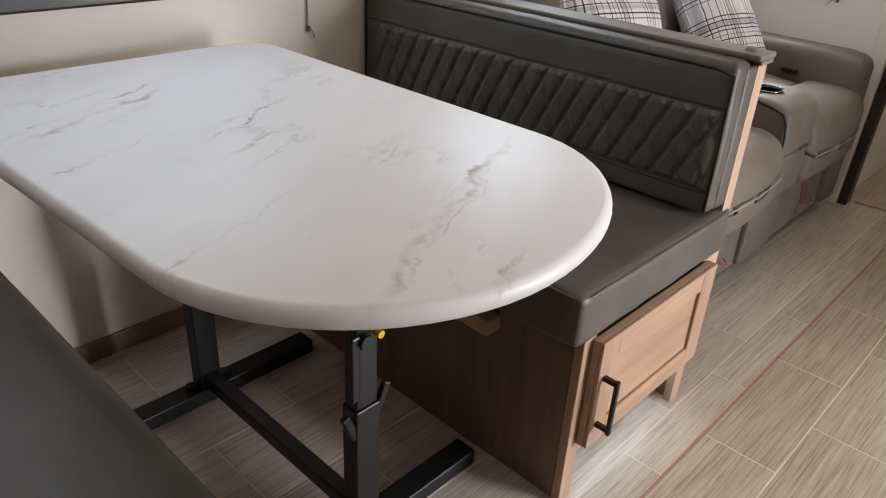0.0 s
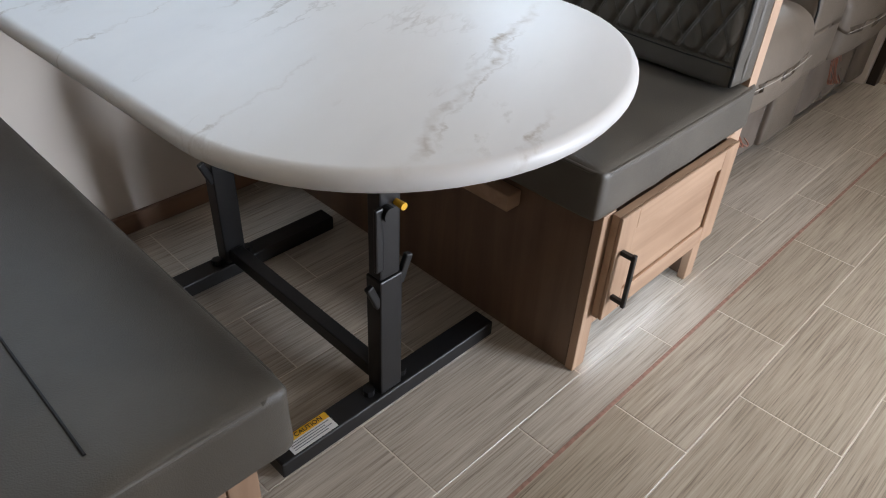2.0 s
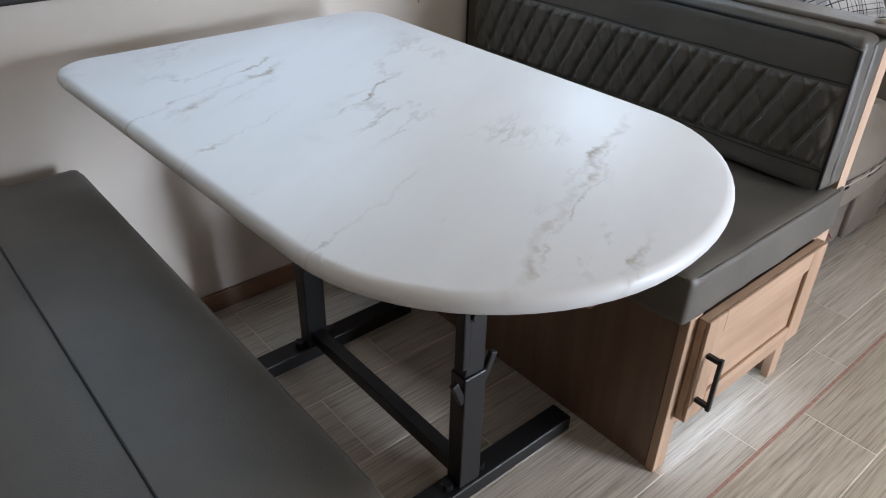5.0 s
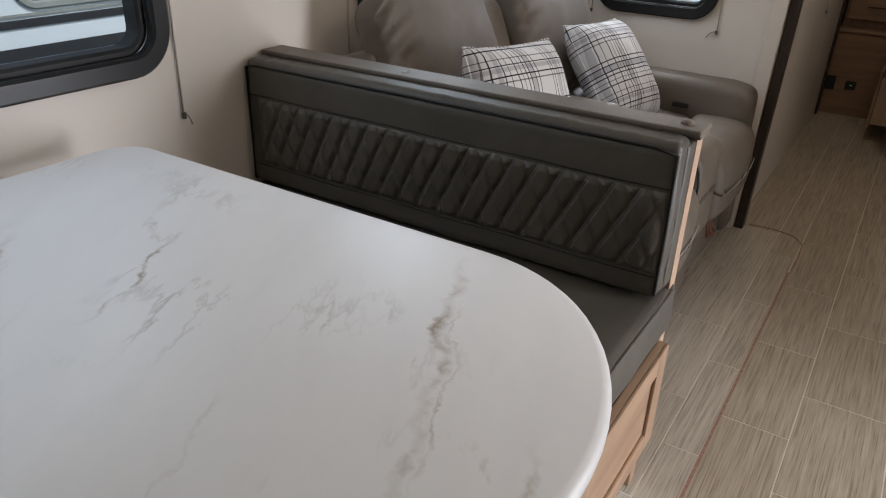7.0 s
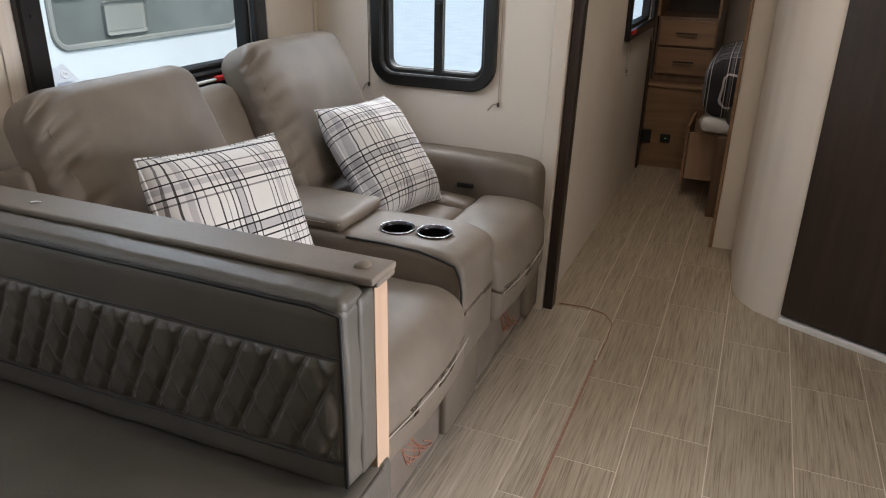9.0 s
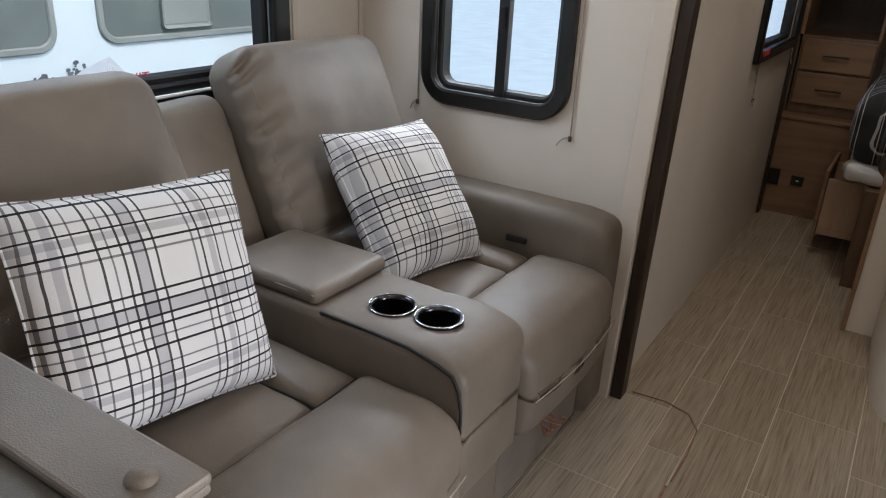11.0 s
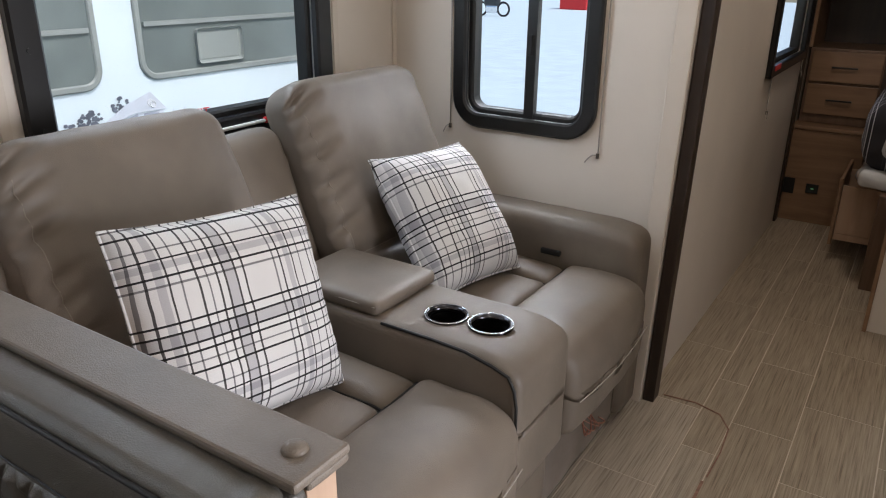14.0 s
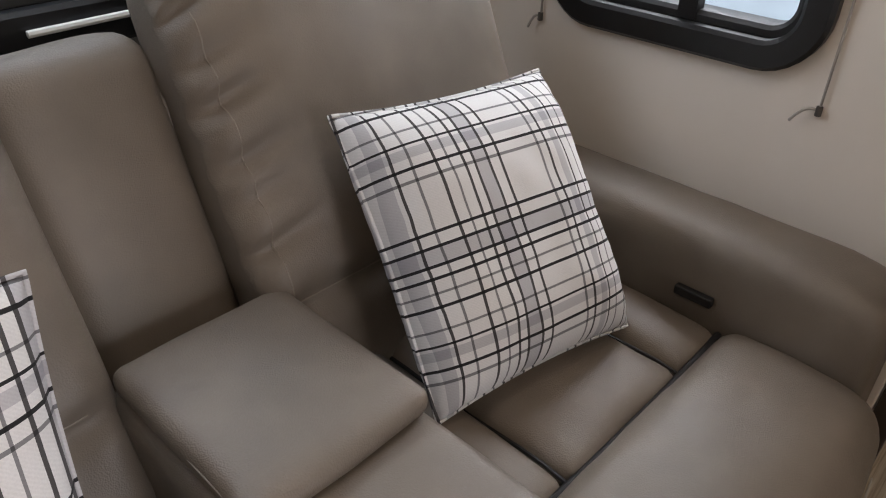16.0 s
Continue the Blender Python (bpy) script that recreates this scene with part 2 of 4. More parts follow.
def tile_material(name, dark, middle, light):
    m = Mat(name, 0.38)
    geo = m.node("ShaderNodeObjectInfo")
    co = m.coords((1, 1, 1), kind="Object")
    shift = m.node("ShaderNodeVectorMath")
    shift.operation = "ADD"
    comb = m.node("ShaderNodeCombineXYZ")
    m.link(m.math("MULTIPLY", geo.outputs["Random"], 37.0), comb.inputs[2])
    m.link(co, shift.inputs[0])
    m.link(comb.outputs[0], shift.inputs[1])

    def streak(sx, sy, detail):
        mp = m.node("ShaderNodeMapping", Scale=(sx, sy, 1.0))
        m.link(shift.outputs[0], mp.inputs[0])
        return m.noise(mp.outputs[0], 1.0, detail, 0.65)
    fine = streak(230, 5.5, 4)
    mid = streak(60, 2.2, 3)
    c = m.ramp(fine, [(0.30, dark), (0.48, middle), (0.7, light)])
    c = m.mix(0.6, c, m.ramp(mid, [(0.3, (0.74, 0.72, 0.69)), (0.7, (1, 1, 1))]), "MULTIPLY")
    tone = m.ramp(geo.outputs["Random"], [(0, (0.90, 0.89, 0.87)), (1, (1, 1, 1))])
    m.color(m.mix(1.0, c, tone, "MULTIPLY"))
    m.rough(m.ramp(fine, [(0.3, (0.38,) * 3), (0.7, (0.29,) * 3)]))
    m.bump(fine, 0.10, 0.0008)
    return m.m


TILE = tile_material("vinyl_tile", (0.200, 0.157, 0.114), (0.390, 0.329, 0.250), (0.51, 0.443, 0.348))
TILEPALE = tile_material("pale_vinyl_tile", (0.27, 0.225, 0.178), (0.49, 0.435, 0.362), (0.62, 0.565, 0.48))
GROUT = painted("tile_joint", (0.64, 0.58, 0.49), 0.6, 0.08, 10)
SEAM = painted("red_seam", (0.30, 0.17, 0.125), 0.6, 0.25, 60)


from mathutils.bvhtree import BVHTree


# ---- mesh helpers ----
def mesh_of(name, bm, mat, smooth=False):
    me = bpy.data.meshes.new(name)
    bmesh.ops.recalc_face_normals(bm, faces=bm.faces)
    bm.to_mesh(me)
    bm.free()
    if smooth:
        for p in me.polygons:
            p.use_smooth = True
    me.materials.append(mat)
    return me


def part(name, bm, mat, parent=None, label="", smooth=False):
    ob = new(name, mesh_of(name, bm, mat, smooth))
    if parent is not None:
        ob.parent = parent
        ob.matrix_parent_inverse = parent.matrix_basis.inverted()
    return tagged(ob, label) if label else ob


def thing(name, at, label, category, group="", kind=""):
    ob = new(name)
    ob.empty_display_size = 0.05
    ob.matrix_basis = Matrix.Translation(at)
    return tagged(ob, label, category, group, kind)


def box(x0, x1, y0, y1, z0, z1, bevel=0.0, seg=2, bm=None):
    one = bmesh.new()
    bmesh.ops.create_cube(one, size=1, matrix=Matrix.Translation(((x0 + x1) / 2, (y0 + y1) / 2, (z0 + z1) / 2)) @ Matrix.Diagonal((x1 - x0, y1 - y0, z1 - z0, 1)))
    if bevel > 0:
        bmesh.ops.bevel(one, geom=one.edges[:], offset=bevel, segments=seg, affect="EDGES", profile=0.5)
    return merge(bm, one)


def merge(bm, other):
    if bm is None:
        return other
    me = bpy.data.meshes.new("tmp")
    other.to_mesh(me)
    other.free()
    bm.from_mesh(me)
    bpy.data.meshes.remove(me)
    return bm


def cyl(a, b, r, seg=16, r2=None, bm=None):
    a, b = Vector(a), Vector(b)
    one = bmesh.new()
    turn = (b - a).to_track_quat("Z", "Y").to_matrix().to_4x4()
    bmesh.ops.create_cone(one, cap_ends=True, segments=seg, radius1=r, radius2=r if r2 is None else r2, depth=(b - a).length,
                          matrix=Matrix.Translation((a + b) / 2) @ turn)
    return merge(bm, one)


def soft(x0, x1, y0, y1, z0, z1, r, puff=(0, 0, 0), n=16, wrinkle=0.0, seed=0.0, shape=None, turn=None):
    """A cushion: a rounded box with swollen faces and slight wrinkles."""
    half = np.array([(x1 - x0) / 2, (y1 - y0) / 2, (z1 - z0) / 2])
    mid = Vector(((x0 + x1) / 2, (y0 + y1) / 2, (z0 + z1) / 2))
    s = np.sin(np.linspace(-1, 1, n + 1) * math.pi / 2)
    bm = bmesh.new()
    rr = min(r, half.min() * 0.98)
    seen = {}
    for axis in range(3):
        o = [k for k in range(3) if k != axis]
        for sign in (-1, 1):
            grid = []
            for i in range(n + 1):
                row = []
                for j in range(n + 1):
                    p = np.zeros(3)
                    p[axis], p[o[0]], p[o[1]] = sign, s[i], s[j]
                    key = tuple(np.round(p, 5))
                    if key not in seen:
                        q = p * half
                        c = np.clip(q, -(half - rr), half - rr)
                        d = q - c
                        L = np.linalg.norm(d)
                        q = c + d / max(L, 1e-9) * rr
                        u = q / half
                        for k in range(3):
                            a, b = [m for m in range(3) if m != k]
                            q[k] += np.sign(u[k]) * (abs(u[k]) ** 3) * puff[k] * (1 - u[a] ** 2) * (1 - u[b] ** 2)
                        v = Vector(q)
                        if wrinkle:
                            w = noise.noise(Vector((v.x * 14 + seed, v.y * 14, v.z * 14)))
                            v += v.normalized() * w * wrinkle
                        if shape:
                            v = shape(v, half)
                        seen[key] = bm.verts.new(v)
                    row.append(seen[key])
                grid.append(row)
            for i in range(n):
                for j in range(n):
                    bm.faces.new((grid[i][j], grid[i + 1][j], grid[i + 1][j + 1], grid[i][j + 1]))
    m = Matrix.Translation(mid)
    if turn is not None:
        m = m @ turn
    bm.transform(m)
    return bm


def tube(points, r, seg=6, bm=None):
    out = bm if bm is not None else bmesh.new()
    rings = []
    pts = [Vector(p) for p in points]
    for i, p in enumerate(pts):
        t = (pts[min(i + 1, len(pts) - 1)] - pts[max(i - 1, 0)]).normalized()
        side = t.orthogonal().normalized()
        if i:
            side = (last - t * last.dot(t)).normalized()
        last = side
        up = t.cross(side)
        rings.append([out.verts.new(p + (side * math.cos(k * 2 * math.pi / seg) + up * math.sin(k * 2 * math.pi / seg)) * r) for k in range(seg)])
    for a, b in zip(rings, rings[1:]):
        for k in range(seg):
            out.faces.new((a[k], a[(k + 1) % seg], b[(k + 1) % seg], b[k]))
    out.faces.new(rings[0][::-1])
    out.faces.new(rings[-1])
    return out


def rounded_loop(w, h, r, n=8):
    """Points of a rounded rectangle round the origin."""
    pts = []
    for cx, cy, a0 in ((w / 2 - r, h / 2 - r, 0), (-w / 2 + r, h / 2 - r, 90), (-w / 2 + r, -h / 2 + r, 180), (w / 2 - r, -h / 2 + r, 270)):
        for k in range(n + 1):
            a = radians(a0 + 90 * k / n)
            pts.append((cx + r * math.cos(a), cy + r * math.sin(a)))
    return pts


def ring_frame(w, h, r, width, depth, place, front=0.0):
    """A window frame: outer and inner rounded loops, extruded by depth; place maps (u, v, d) to the world."""
    bm = bmesh.new()
    o, i = rounded_loop(w, h, r), rounded_loop(w - 2 * width, h - 2 * width, max(0.004, r - width))
    n = len(o)
    V = lambda pts, d: [bm.verts.new(place(u, v, d)) for u, v in pts]
    b = 0.006
    ob = rounded_loop(w - 2 * b, h - 2 * b, max(0.004, r - b))
    ib = rounded_loop(w - 2 * width + 2 * b, h - 2 * width + 2 * b, max(0.004, r - width + b))
    loops = [V(o, front), V(o, front + depth - b), V(ob, front + depth), V(ib, front + depth), V(i, front + depth - b), V(i, front)]
    for a, c in zip(loops, loops[1:] + loops[:1]):
        for k in range(n):
            bm.faces.new((a[k], a[(k + 1) % n], c[(k + 1) % n], c[k]))
    return bm


def text_mesh(words, size, matrix, depth=0.0004):
    cu = bpy.data.curves.new("words", "FONT")
    cu.body, cu.size, cu.extrude, cu.align_x, cu.align_y = words, size, depth, "CENTER", "CENTER"
    tmp = bpy.data.objects.new("words", cu)
    me = bpy.data.meshes.new_from_object(tmp)
    bpy.data.objects.remove(tmp)
    bm = bmesh.new()
    bm.from_mesh(me)
    bpy.data.meshes.remove(me)
    bm.transform(matrix)
    return bm


# ---- the shell ----
WX, EY, CX, ZC = -1.60, 3.285, -0.65, 1.96


def wall_with_holes(name, along, at, thick, lo, hi, z0, z1, holes, mat, label):
    """A wall in the plane x = at (along 'y') or y = at (along 'x'), cut into blocks round its openings."""
    cuts = sorted({lo, hi, *[h[0] for h in holes], *[h[1] for h in holes]})
    bm = bmesh.new()
    for a, b in zip(cuts, cuts[1:]):
        spans, z = [], z0
        for h in sorted((h for h in holes if h[0] < (a + b) / 2 < h[1]), key=lambda h: h[2]):
            spans.append((z, h[2]))
            z = h[3]
        spans.append((z, z1))
        for s, e in spans:
            if e - s > 1e-4:
                if along == "y":
                    box(min(at, at + thick), max(at, at + thick), a, b, s, e, bm=bm)
                else:
                    box(a, b, min(at, at + thick), max(at, at + thick), s, e, bm=bm)
    bmesh.ops.remove_doubles(bm, verts=bm.verts, dist=1e-5)
    return tagged(part(name, bm, mat), label, "wall", kind="structure")


W0 = (0.20, 1.36, 0.855, 1.55)
W1 = (2.03, 2.95, 0.852, 1.62)
W2 = (-1.36, -0.876, 0.803, 1.46)
W3 = (4.50, 5.36, 0.865, 1.50)


def hole(w, inset=0.03):
    return (w[0] + inset, w[1] - inset, w[2] + inset, w[3] - inset)


wall_with_holes("wall_west", "y", WX, -0.05, -1.3, EY + 0.05, 0, ZC, [hole(W0), hole(W1)], WALL, "cream panelled slide-out wall with two windows")
wall_with_holes("wall_north", "x", EY, 0.045, WX, -0.665, 0, ZC, [hole(W2)], WALL, "cream panelled end wall of the slide-out")
wall_with_holes("wall_corridor", "y", CX, -0.05, EY + 0.047, 6.4, 0, ZC, [hole(W3)], WALL, "cream corridor wall with a small window")
wall_with_holes("wall_far", "x", 6.4, 0.05, -0.7, 1.7, 0, ZC, [], WALL, "plain cream wall at the far end")
wall_with_holes("wall_south", "x", -1.3, -0.05, -1.65, 1.7, 0, ZC, [], WALL, "plain cream wall behind the walker")
wall_with_holes("wall_east", "y", 1.65, 0.05, -1.3, 6.4, 0, ZC, [(1.85, 2.55, 0.0, 1.35)], WALL, "plain cream wall with the entry doorway")
tagged(part("ceiling", box(-1.65, 1.7, -1.35, 6.45, ZC + 0.002, ZC + 0.05), CEIL), "white flat ceiling panel", "ceiling", kind="structure")
for i, (lx, ly) in enumerate(CEILING_SPOTS):
    lamp = thing("ceiling_light", (lx, ly, ZC), "round flat white ceiling downlight", "light", "ceiling downlights")
    part("rim", cyl((lx, ly, ZC), (lx, ly, ZC - 0.015), 0.075, 32), WHITE, lamp)
    part("diffuser", cyl((lx, ly, ZC - 0.015), (lx, ly, ZC - 0.02), 0.06, 32), LAMPGLOW, lamp)

# partition, curved wall and dark door across the corridor
bm = bmesh.new()
path = [(-0.01, 4.228), (0.0, 4.0), (0.008, 3.854), (0.02, 3.76), (0.05, 3.685), (0.10, 3.62), (0.186, 3.565)]
fine = []
for (ax, ay), (bx, by) in zip(path, path[1:]):
    fine += [(ax + (bx - ax) * k / 4, ay + (by - ay) * k / 4) for k in range(4)]
fine.append(path[-1])
lo = [bm.verts.new((x, y, 0)) for x, y in fine]
hi = [bm.verts.new((x, y, ZC)) for x, y in fine]
lo2 = [bm.verts.new((x + 0.06, y + 0.06, 0)) for x, y in fine]
hi2 = [bm.verts.new((x + 0.06, y + 0.06, ZC)) for x, y in fine]
for k in range(len(fine) - 1):
    bm.faces.new((lo[k], lo[k + 1], hi[k + 1], hi[k]))
    bm.faces.new((lo2[k + 1], lo2[k], hi2[k], hi2[k + 1]))
bm.faces.new((lo[0], hi[0], hi2[0], lo2[0]))
bm.faces.new((lo[-1], lo2[-1], hi2[-1], hi[-1]))
tagged(part("wall_curved", bm, WALL, smooth=True), "cream bathroom wall with a rounded corner", "wall", kind="structure")
tagged(part("wall_partition", box(-0.097, 1.65, 4.24, 4.29, 0, ZC), WALL), "cream bedroom partition wall", "wall", kind="structure")
tagged(part("trim_partition", box(-0.112, -0.098, 4.225, 4.30, 0, ZC, 0.002), DRAWER), "brown wooden edge of the partition", "trim", kind="structure")
ang = math.atan2(3.437 - 3.565, 0.461 - 0.186)
door = thing("door_1", (0.186, 3.565, 0), "dark brown wooden bathroom door, closed", "door", kind="structure")
m = Matrix.Translation((0.19, 3.563, 0)) @ Matrix.Rotation(ang, 4, "Z")
bm = box(0.0, 0.75, 0, 0.035, 0.03, ZC - 0.02, 0.003)
bm.transform(m)
part("door_leaf", bm, DARKWOOD, door)
bm = box(0, 0.78, -0.012, 0.03, 0.0, 0.022, 0.003)
bm.transform(m)
part("threshold", bm, WHITE, door, "pale metal threshold strip")
bm = box(0.752, 1.55, 0, 0.04, 0, ZC)
bm.transform(m)
tagged(part("wall_beside_door", bm, WALL), "plain cream wall beside the door", "wall", kind="structure")

# trims
LEANING = Matrix.Identity(4)
LEANING[0][2] = 0.022
for name, block, mat, label in (
        ("trim_slide", box(-0.649, -0.614, EY + 0.012, EY + 0.066, 0, ZC, 0.003), DARKWOOD, "dark brown upright trim at the slide-out corner"),
        ("trim_slide_cream", box(-0.705, -0.651, EY - 0.012, EY - 0.001, 0, ZC, 0.003), BATTEN, "cream upright batten beside the dark trim"),
        ("trim_slide_edge", box(-0.690, -0.651, EY + 0.0, EY + 0.05, 0, ZC), BATTEN, "cream end of the slide-out wall")):
    block.transform(LEANING)
    tagged(part(name, block, mat), label, "trim", kind="structure")
for y in (1.995, 2.985):
    tagged(part("batten", box(WX + 0.001, WX + 0.006, y - 0.012, y + 0.012, 0.0, ZC, 0.002), BATTEN), "flat cream seam batten on the wall", "trim", kind="structure")
tagged(part("batten", box(WX + 0.001, WX + 0.008, EY - 0.02, EY - 0.001, 0, ZC, 0.002), BATTEN), "flat cream corner batten on the wall", "trim", kind="structure")
tagged(part("baseboard", box(WX + 0.001, WX + 0.014, 0.41, 1.15, 0, 0.055, 0.003), BASEWOOD), "brown wooden baseboard under the table", "baseboard", kind="structure")


# ---- windows ----
def window(name, w, place, r, width, label, bars=()):
    """w: lo, hi, z0, z1; place maps (u, v, d) with d into the room."""
    W, H = w[1] - w[0], w[3] - w[2]
    top = thing(name, place(0, -H / 2, 0), label, "window", kind="structure")
    part("window_frame", ring_frame(W, H, r, width, 0.022, place, 0.001), FRAME, top, smooth=False)
    part("inner_frame", ring_frame(W - 2 * width + 0.012, H - 2 * width + 0.012, max(0.01, r - width + 0.006), 0.022, 0.045, place, -0.05), RUBBER, top)
    bm = bmesh.new()
    loop = rounded_loop(W - 2 * width, H - 2 * width, max(0.006, r - width))
    f = [bm.verts.new(place(u, v, -0.028)) for u, v in loop]
    b = [bm.verts.new(place(u, v, -0.032)) for u, v in loop]
    bm.faces.new(f)
    bm.faces.new(b[::-1])
    for k in range(len(f)):
        bm.faces.new((f[k], f[(k + 1) % len(f)], b[(k + 1) % len(f)], b[k]))
    pane = part("pane", bm, GLASS, top)
    pane.visible_shadow = False
    for u, half in bars:
        bm = bmesh.new()
        corners = [place(a, v, d) for a in (u - half, u + half) for v in (-H / 2 + width, H / 2 - width) for d in (-0.027, -0.003)]
        vs = [bm.verts.new(c) for c in corners]
        for q in ((0, 1, 3, 2), (4, 6, 7, 5), (0, 4, 5, 1), (2, 3, 7, 6), (0, 2, 6, 4), (1, 5, 7, 3)):
            bm.faces.new([vs[k] for k in q])
        part("mullion", bm, FRAME, top)
    return top


def mid(w):
    return (w[0] + w[1]) / 2, (w[2] + w[3]) / 2


c0, c1, c2, c3 = mid(W0), mid(W1), mid(W2), mid(W3)
win0 = window("window_1", W0, lambda u, v, d: (WX + d, c0[0] + u, c0[1] + v), 0.10, 0.045, "black-framed rounded dinette window, closed")
win1 = window("window_2", W1, lambda u, v, d: (WX + d, c1[0] + u, c1[1] + v), 0.015, 0.062, "large black-framed window behind the sofa")
win2 = window("window_3", W2, lambda u, v, d: (c2[0] + u, EY - d, c2[1] + v), 0.095, 0.045, "black-framed sliding window with rounded corners", bars=[(0.018, 0.016)])
win3 = window("window_4", W3, lambda u, v, d: (CX + d, c3[0] + u, c3[1] + v), 0.02, 0.045, "black-framed corridor window")
part("latch", box(-1.108, -1.093, EY - 0.008, EY + 0.004, 1.035, 1.095, 0.003), RUBBER, win2, "black sliding latch")
for a, b in ((2.62, 2.73),):
    part("release_handle", box(WX + 0.024, WX + 0.038, a + 0.03, b - 0.005, 0.882, 0.900, 0.005), RED, win1, "red emergency release handle")
part("release_rod", cyl((WX + 0.031, 2.47, 0.888), (WX + 0.031, 2.652, 0.890), 0.005, 8), WHITE, win1, "thin white release rod")
part("red_label", box(CX + 0.024, CX + 0.027, 4.56, 4.68, 0.893, 0.915), RED, win3, "red release label")
for k in range(3):
    part("screw", cyl((WX + 0.02, 2.06, 0.96 + k * 0.16), (WX + 0.026, 2.06, 0.96 + k * 0.16), 0.006, 10), BLACK, win1)


# cords by the windows
def cord(pts, mat, label):
    return tagged(part("blind_cord", tube(pts, 0.0022, 6), mat, smooth=True), label, "cord", "blind cords")


def pull(x, y, z, nx, ny, top, label, tail=1):
    """A cord down the wall, with a knot and a short loose tail."""
    pts = [(x + nx * 0.006, y + ny * 0.006, top - (top - z) * k / 8) for k in range(9)]
    tx, ty = (ny, -nx)
    for k in range(1, 6):
        a = k / 5
        pts.append((x + nx * (0.006 + 0.01 * a) + tx * 0.035 * a * tail, y + ny * (0.006 + 0.01 * a) + ty * 0.035 * a * tail, z + 0.006 * math.sin(a * 3) - 0.022 * a * a))
    ob = cord(pts, CORD, label)
    part("knot", cyl((x + nx * 0.008, y + ny * 0.008, z - 0.006), (x + nx * 0.008, y + ny * 0.008, z + 0.008), 0.005, 8), CORDDARK, ob)


pull(WX, 1.375, 0.745, 1, 0, 1.9, "thin beige blind cord hanging by the dinette window", -0.4)
pull(-0.862, EY, 0.765, 0, -1, 1.9, "thin beige blind cord with a loose end", 1)
pull(-1.375, EY, 0.795, 0, -1, 1.9, "thin beige blind cord behind the sofa", 0.6)
pull(CX, 4.63, 0.71, 1, 0, 1.9, "thin beige blind cord on the corridor wall", 0.7)
pull(CX, 5.42, 0.80, 1, 0, 1.9, "thin beige blind cord on the corridor wall", 0.7)

# ---- outside ----
tagged(part("ground", box(-60, 60, -60, 60, -1.0, -0.95), GROUND), "pale concrete yard", "ground", kind="structure")
coach = thing("caravan", (-3.1, 3, -0.95), "white touring caravan parked alongside", "caravan")
part("body", box(-5.4, -3.03, -3.2, 5.4, -0.55, 2.1, 0.05), COACH, coach)
for a, b in ((1.8, 3.128), (3.31, 4.67), (-1.4, 0.2)):
    z0, z1 = 0.775 if b < 3.2 else 0.785, 1.55
    cy, cz = (a + b) / 2, (z0 + z1) / 2
    pl = lambda u, v, d: (-3.03 + d, cy + u, cz + v)
    pane_ob = part("window", ring_frame(b - a, z1 - z0, 0.09, 0.03, 0.012, pl, 0.001), COACHSHADE, coach, "grey-framed tinted window")
    bm = bmesh.new()
    bm.faces.new([bm.verts.new(pl(u, v, 0.004)) for u, v in rounded_loop(b - a - 0.05, z1 - z0 - 0.05, 0.07)])
    part("pane", bm, COACHGLASS, pane_ob)
    part("rail", box(-3.024, -3.014, a + 0.04, b - 0.04, z0 + 0.235, z0 + 0.255), COACHSHADE, pane_ob)
    if a > 3:
        part("chair_back", box(-3.0255, -3.02, 3.62, 3.90, z0 + 0.05, z0 + 0.21, 0.02), COACHSHADE, pane_ob)
for k, (a, b, mt) in enumerate(((0.44, 0.553, COACHSHADE), (0.600, 0.645, COACHDARK), (0.715, 0.745, COACHDARK), (0.755, 0.765, COACHSHADE), (-0.55, 0.2, COACHSHADE))):
    part("stripe", box(-3.028, -3.024, -3.1, 2.75 if k < 4 else 5.3, a, b), mt, coach, "dark side stripe")


# painted picture of a small house with trees on the caravan's side
def flat(pts, d, bm):
    bm.faces.new([bm.verts.new((-3.03 + d, y, z)) for y, z in pts])


bm = bmesh.new()
flat([(3.03, 0.595), (3.26, 0.655), (3.344, 0.738), (3.22, 0.70)], 0.0045, bm)
house = part("house_decal", bm, DECALPALE, coach, "pale printed house picture")
bm = bmesh.new()
flat([(3.255, 0.652), (3.344, 0.738), (3.422, 0.652)], 0.005, bm)
part("gable", bm, DECALPALE, house)
bm = bmesh.new()
flat([(3.05, 0.45), (3.27, 0.45), (3.27, 0.65), (3.05, 0.597)], 0.0035, bm)
part("house_side", bm, DECAL, house)
bm = bmesh.new()
flat([(3.295, 0.45), (3.378, 0.45), (3.378, 0.648), (3.295, 0.648)], 0.0055, bm)
part("doorway", bm, DECAL, house)
for a, b in ((3.265, 3.295), (3.378, 3.405), (3.10, 3.112), (3.21, 3.222)):
    bm = bmesh.new()
    flat([(a, 0.45), (b, 0.45), (b - 0.004, 0.65 if a > 3.25 else 0.60), (a, 0.65 if a > 3.25 else 0.60)], 0.006, bm)
    part("house_post", bm, DECALPALE, house)
bm = tube([(-3.023, 3.338 + 0.014 * math.cos(k * 0.4), 0.69 + 0.014 * math.sin(k * 0.4)) for k in range(17)], 0.002, 4)
tube([(-3.023, 3.35 + 0.014 * math.cos(k * 0.4), 0.683 + 0.014 * math.sin(k * 0.4)) for k in range(17)], 0.002, 4, bm)
part("gable_emblem", bm, WHITE, house)
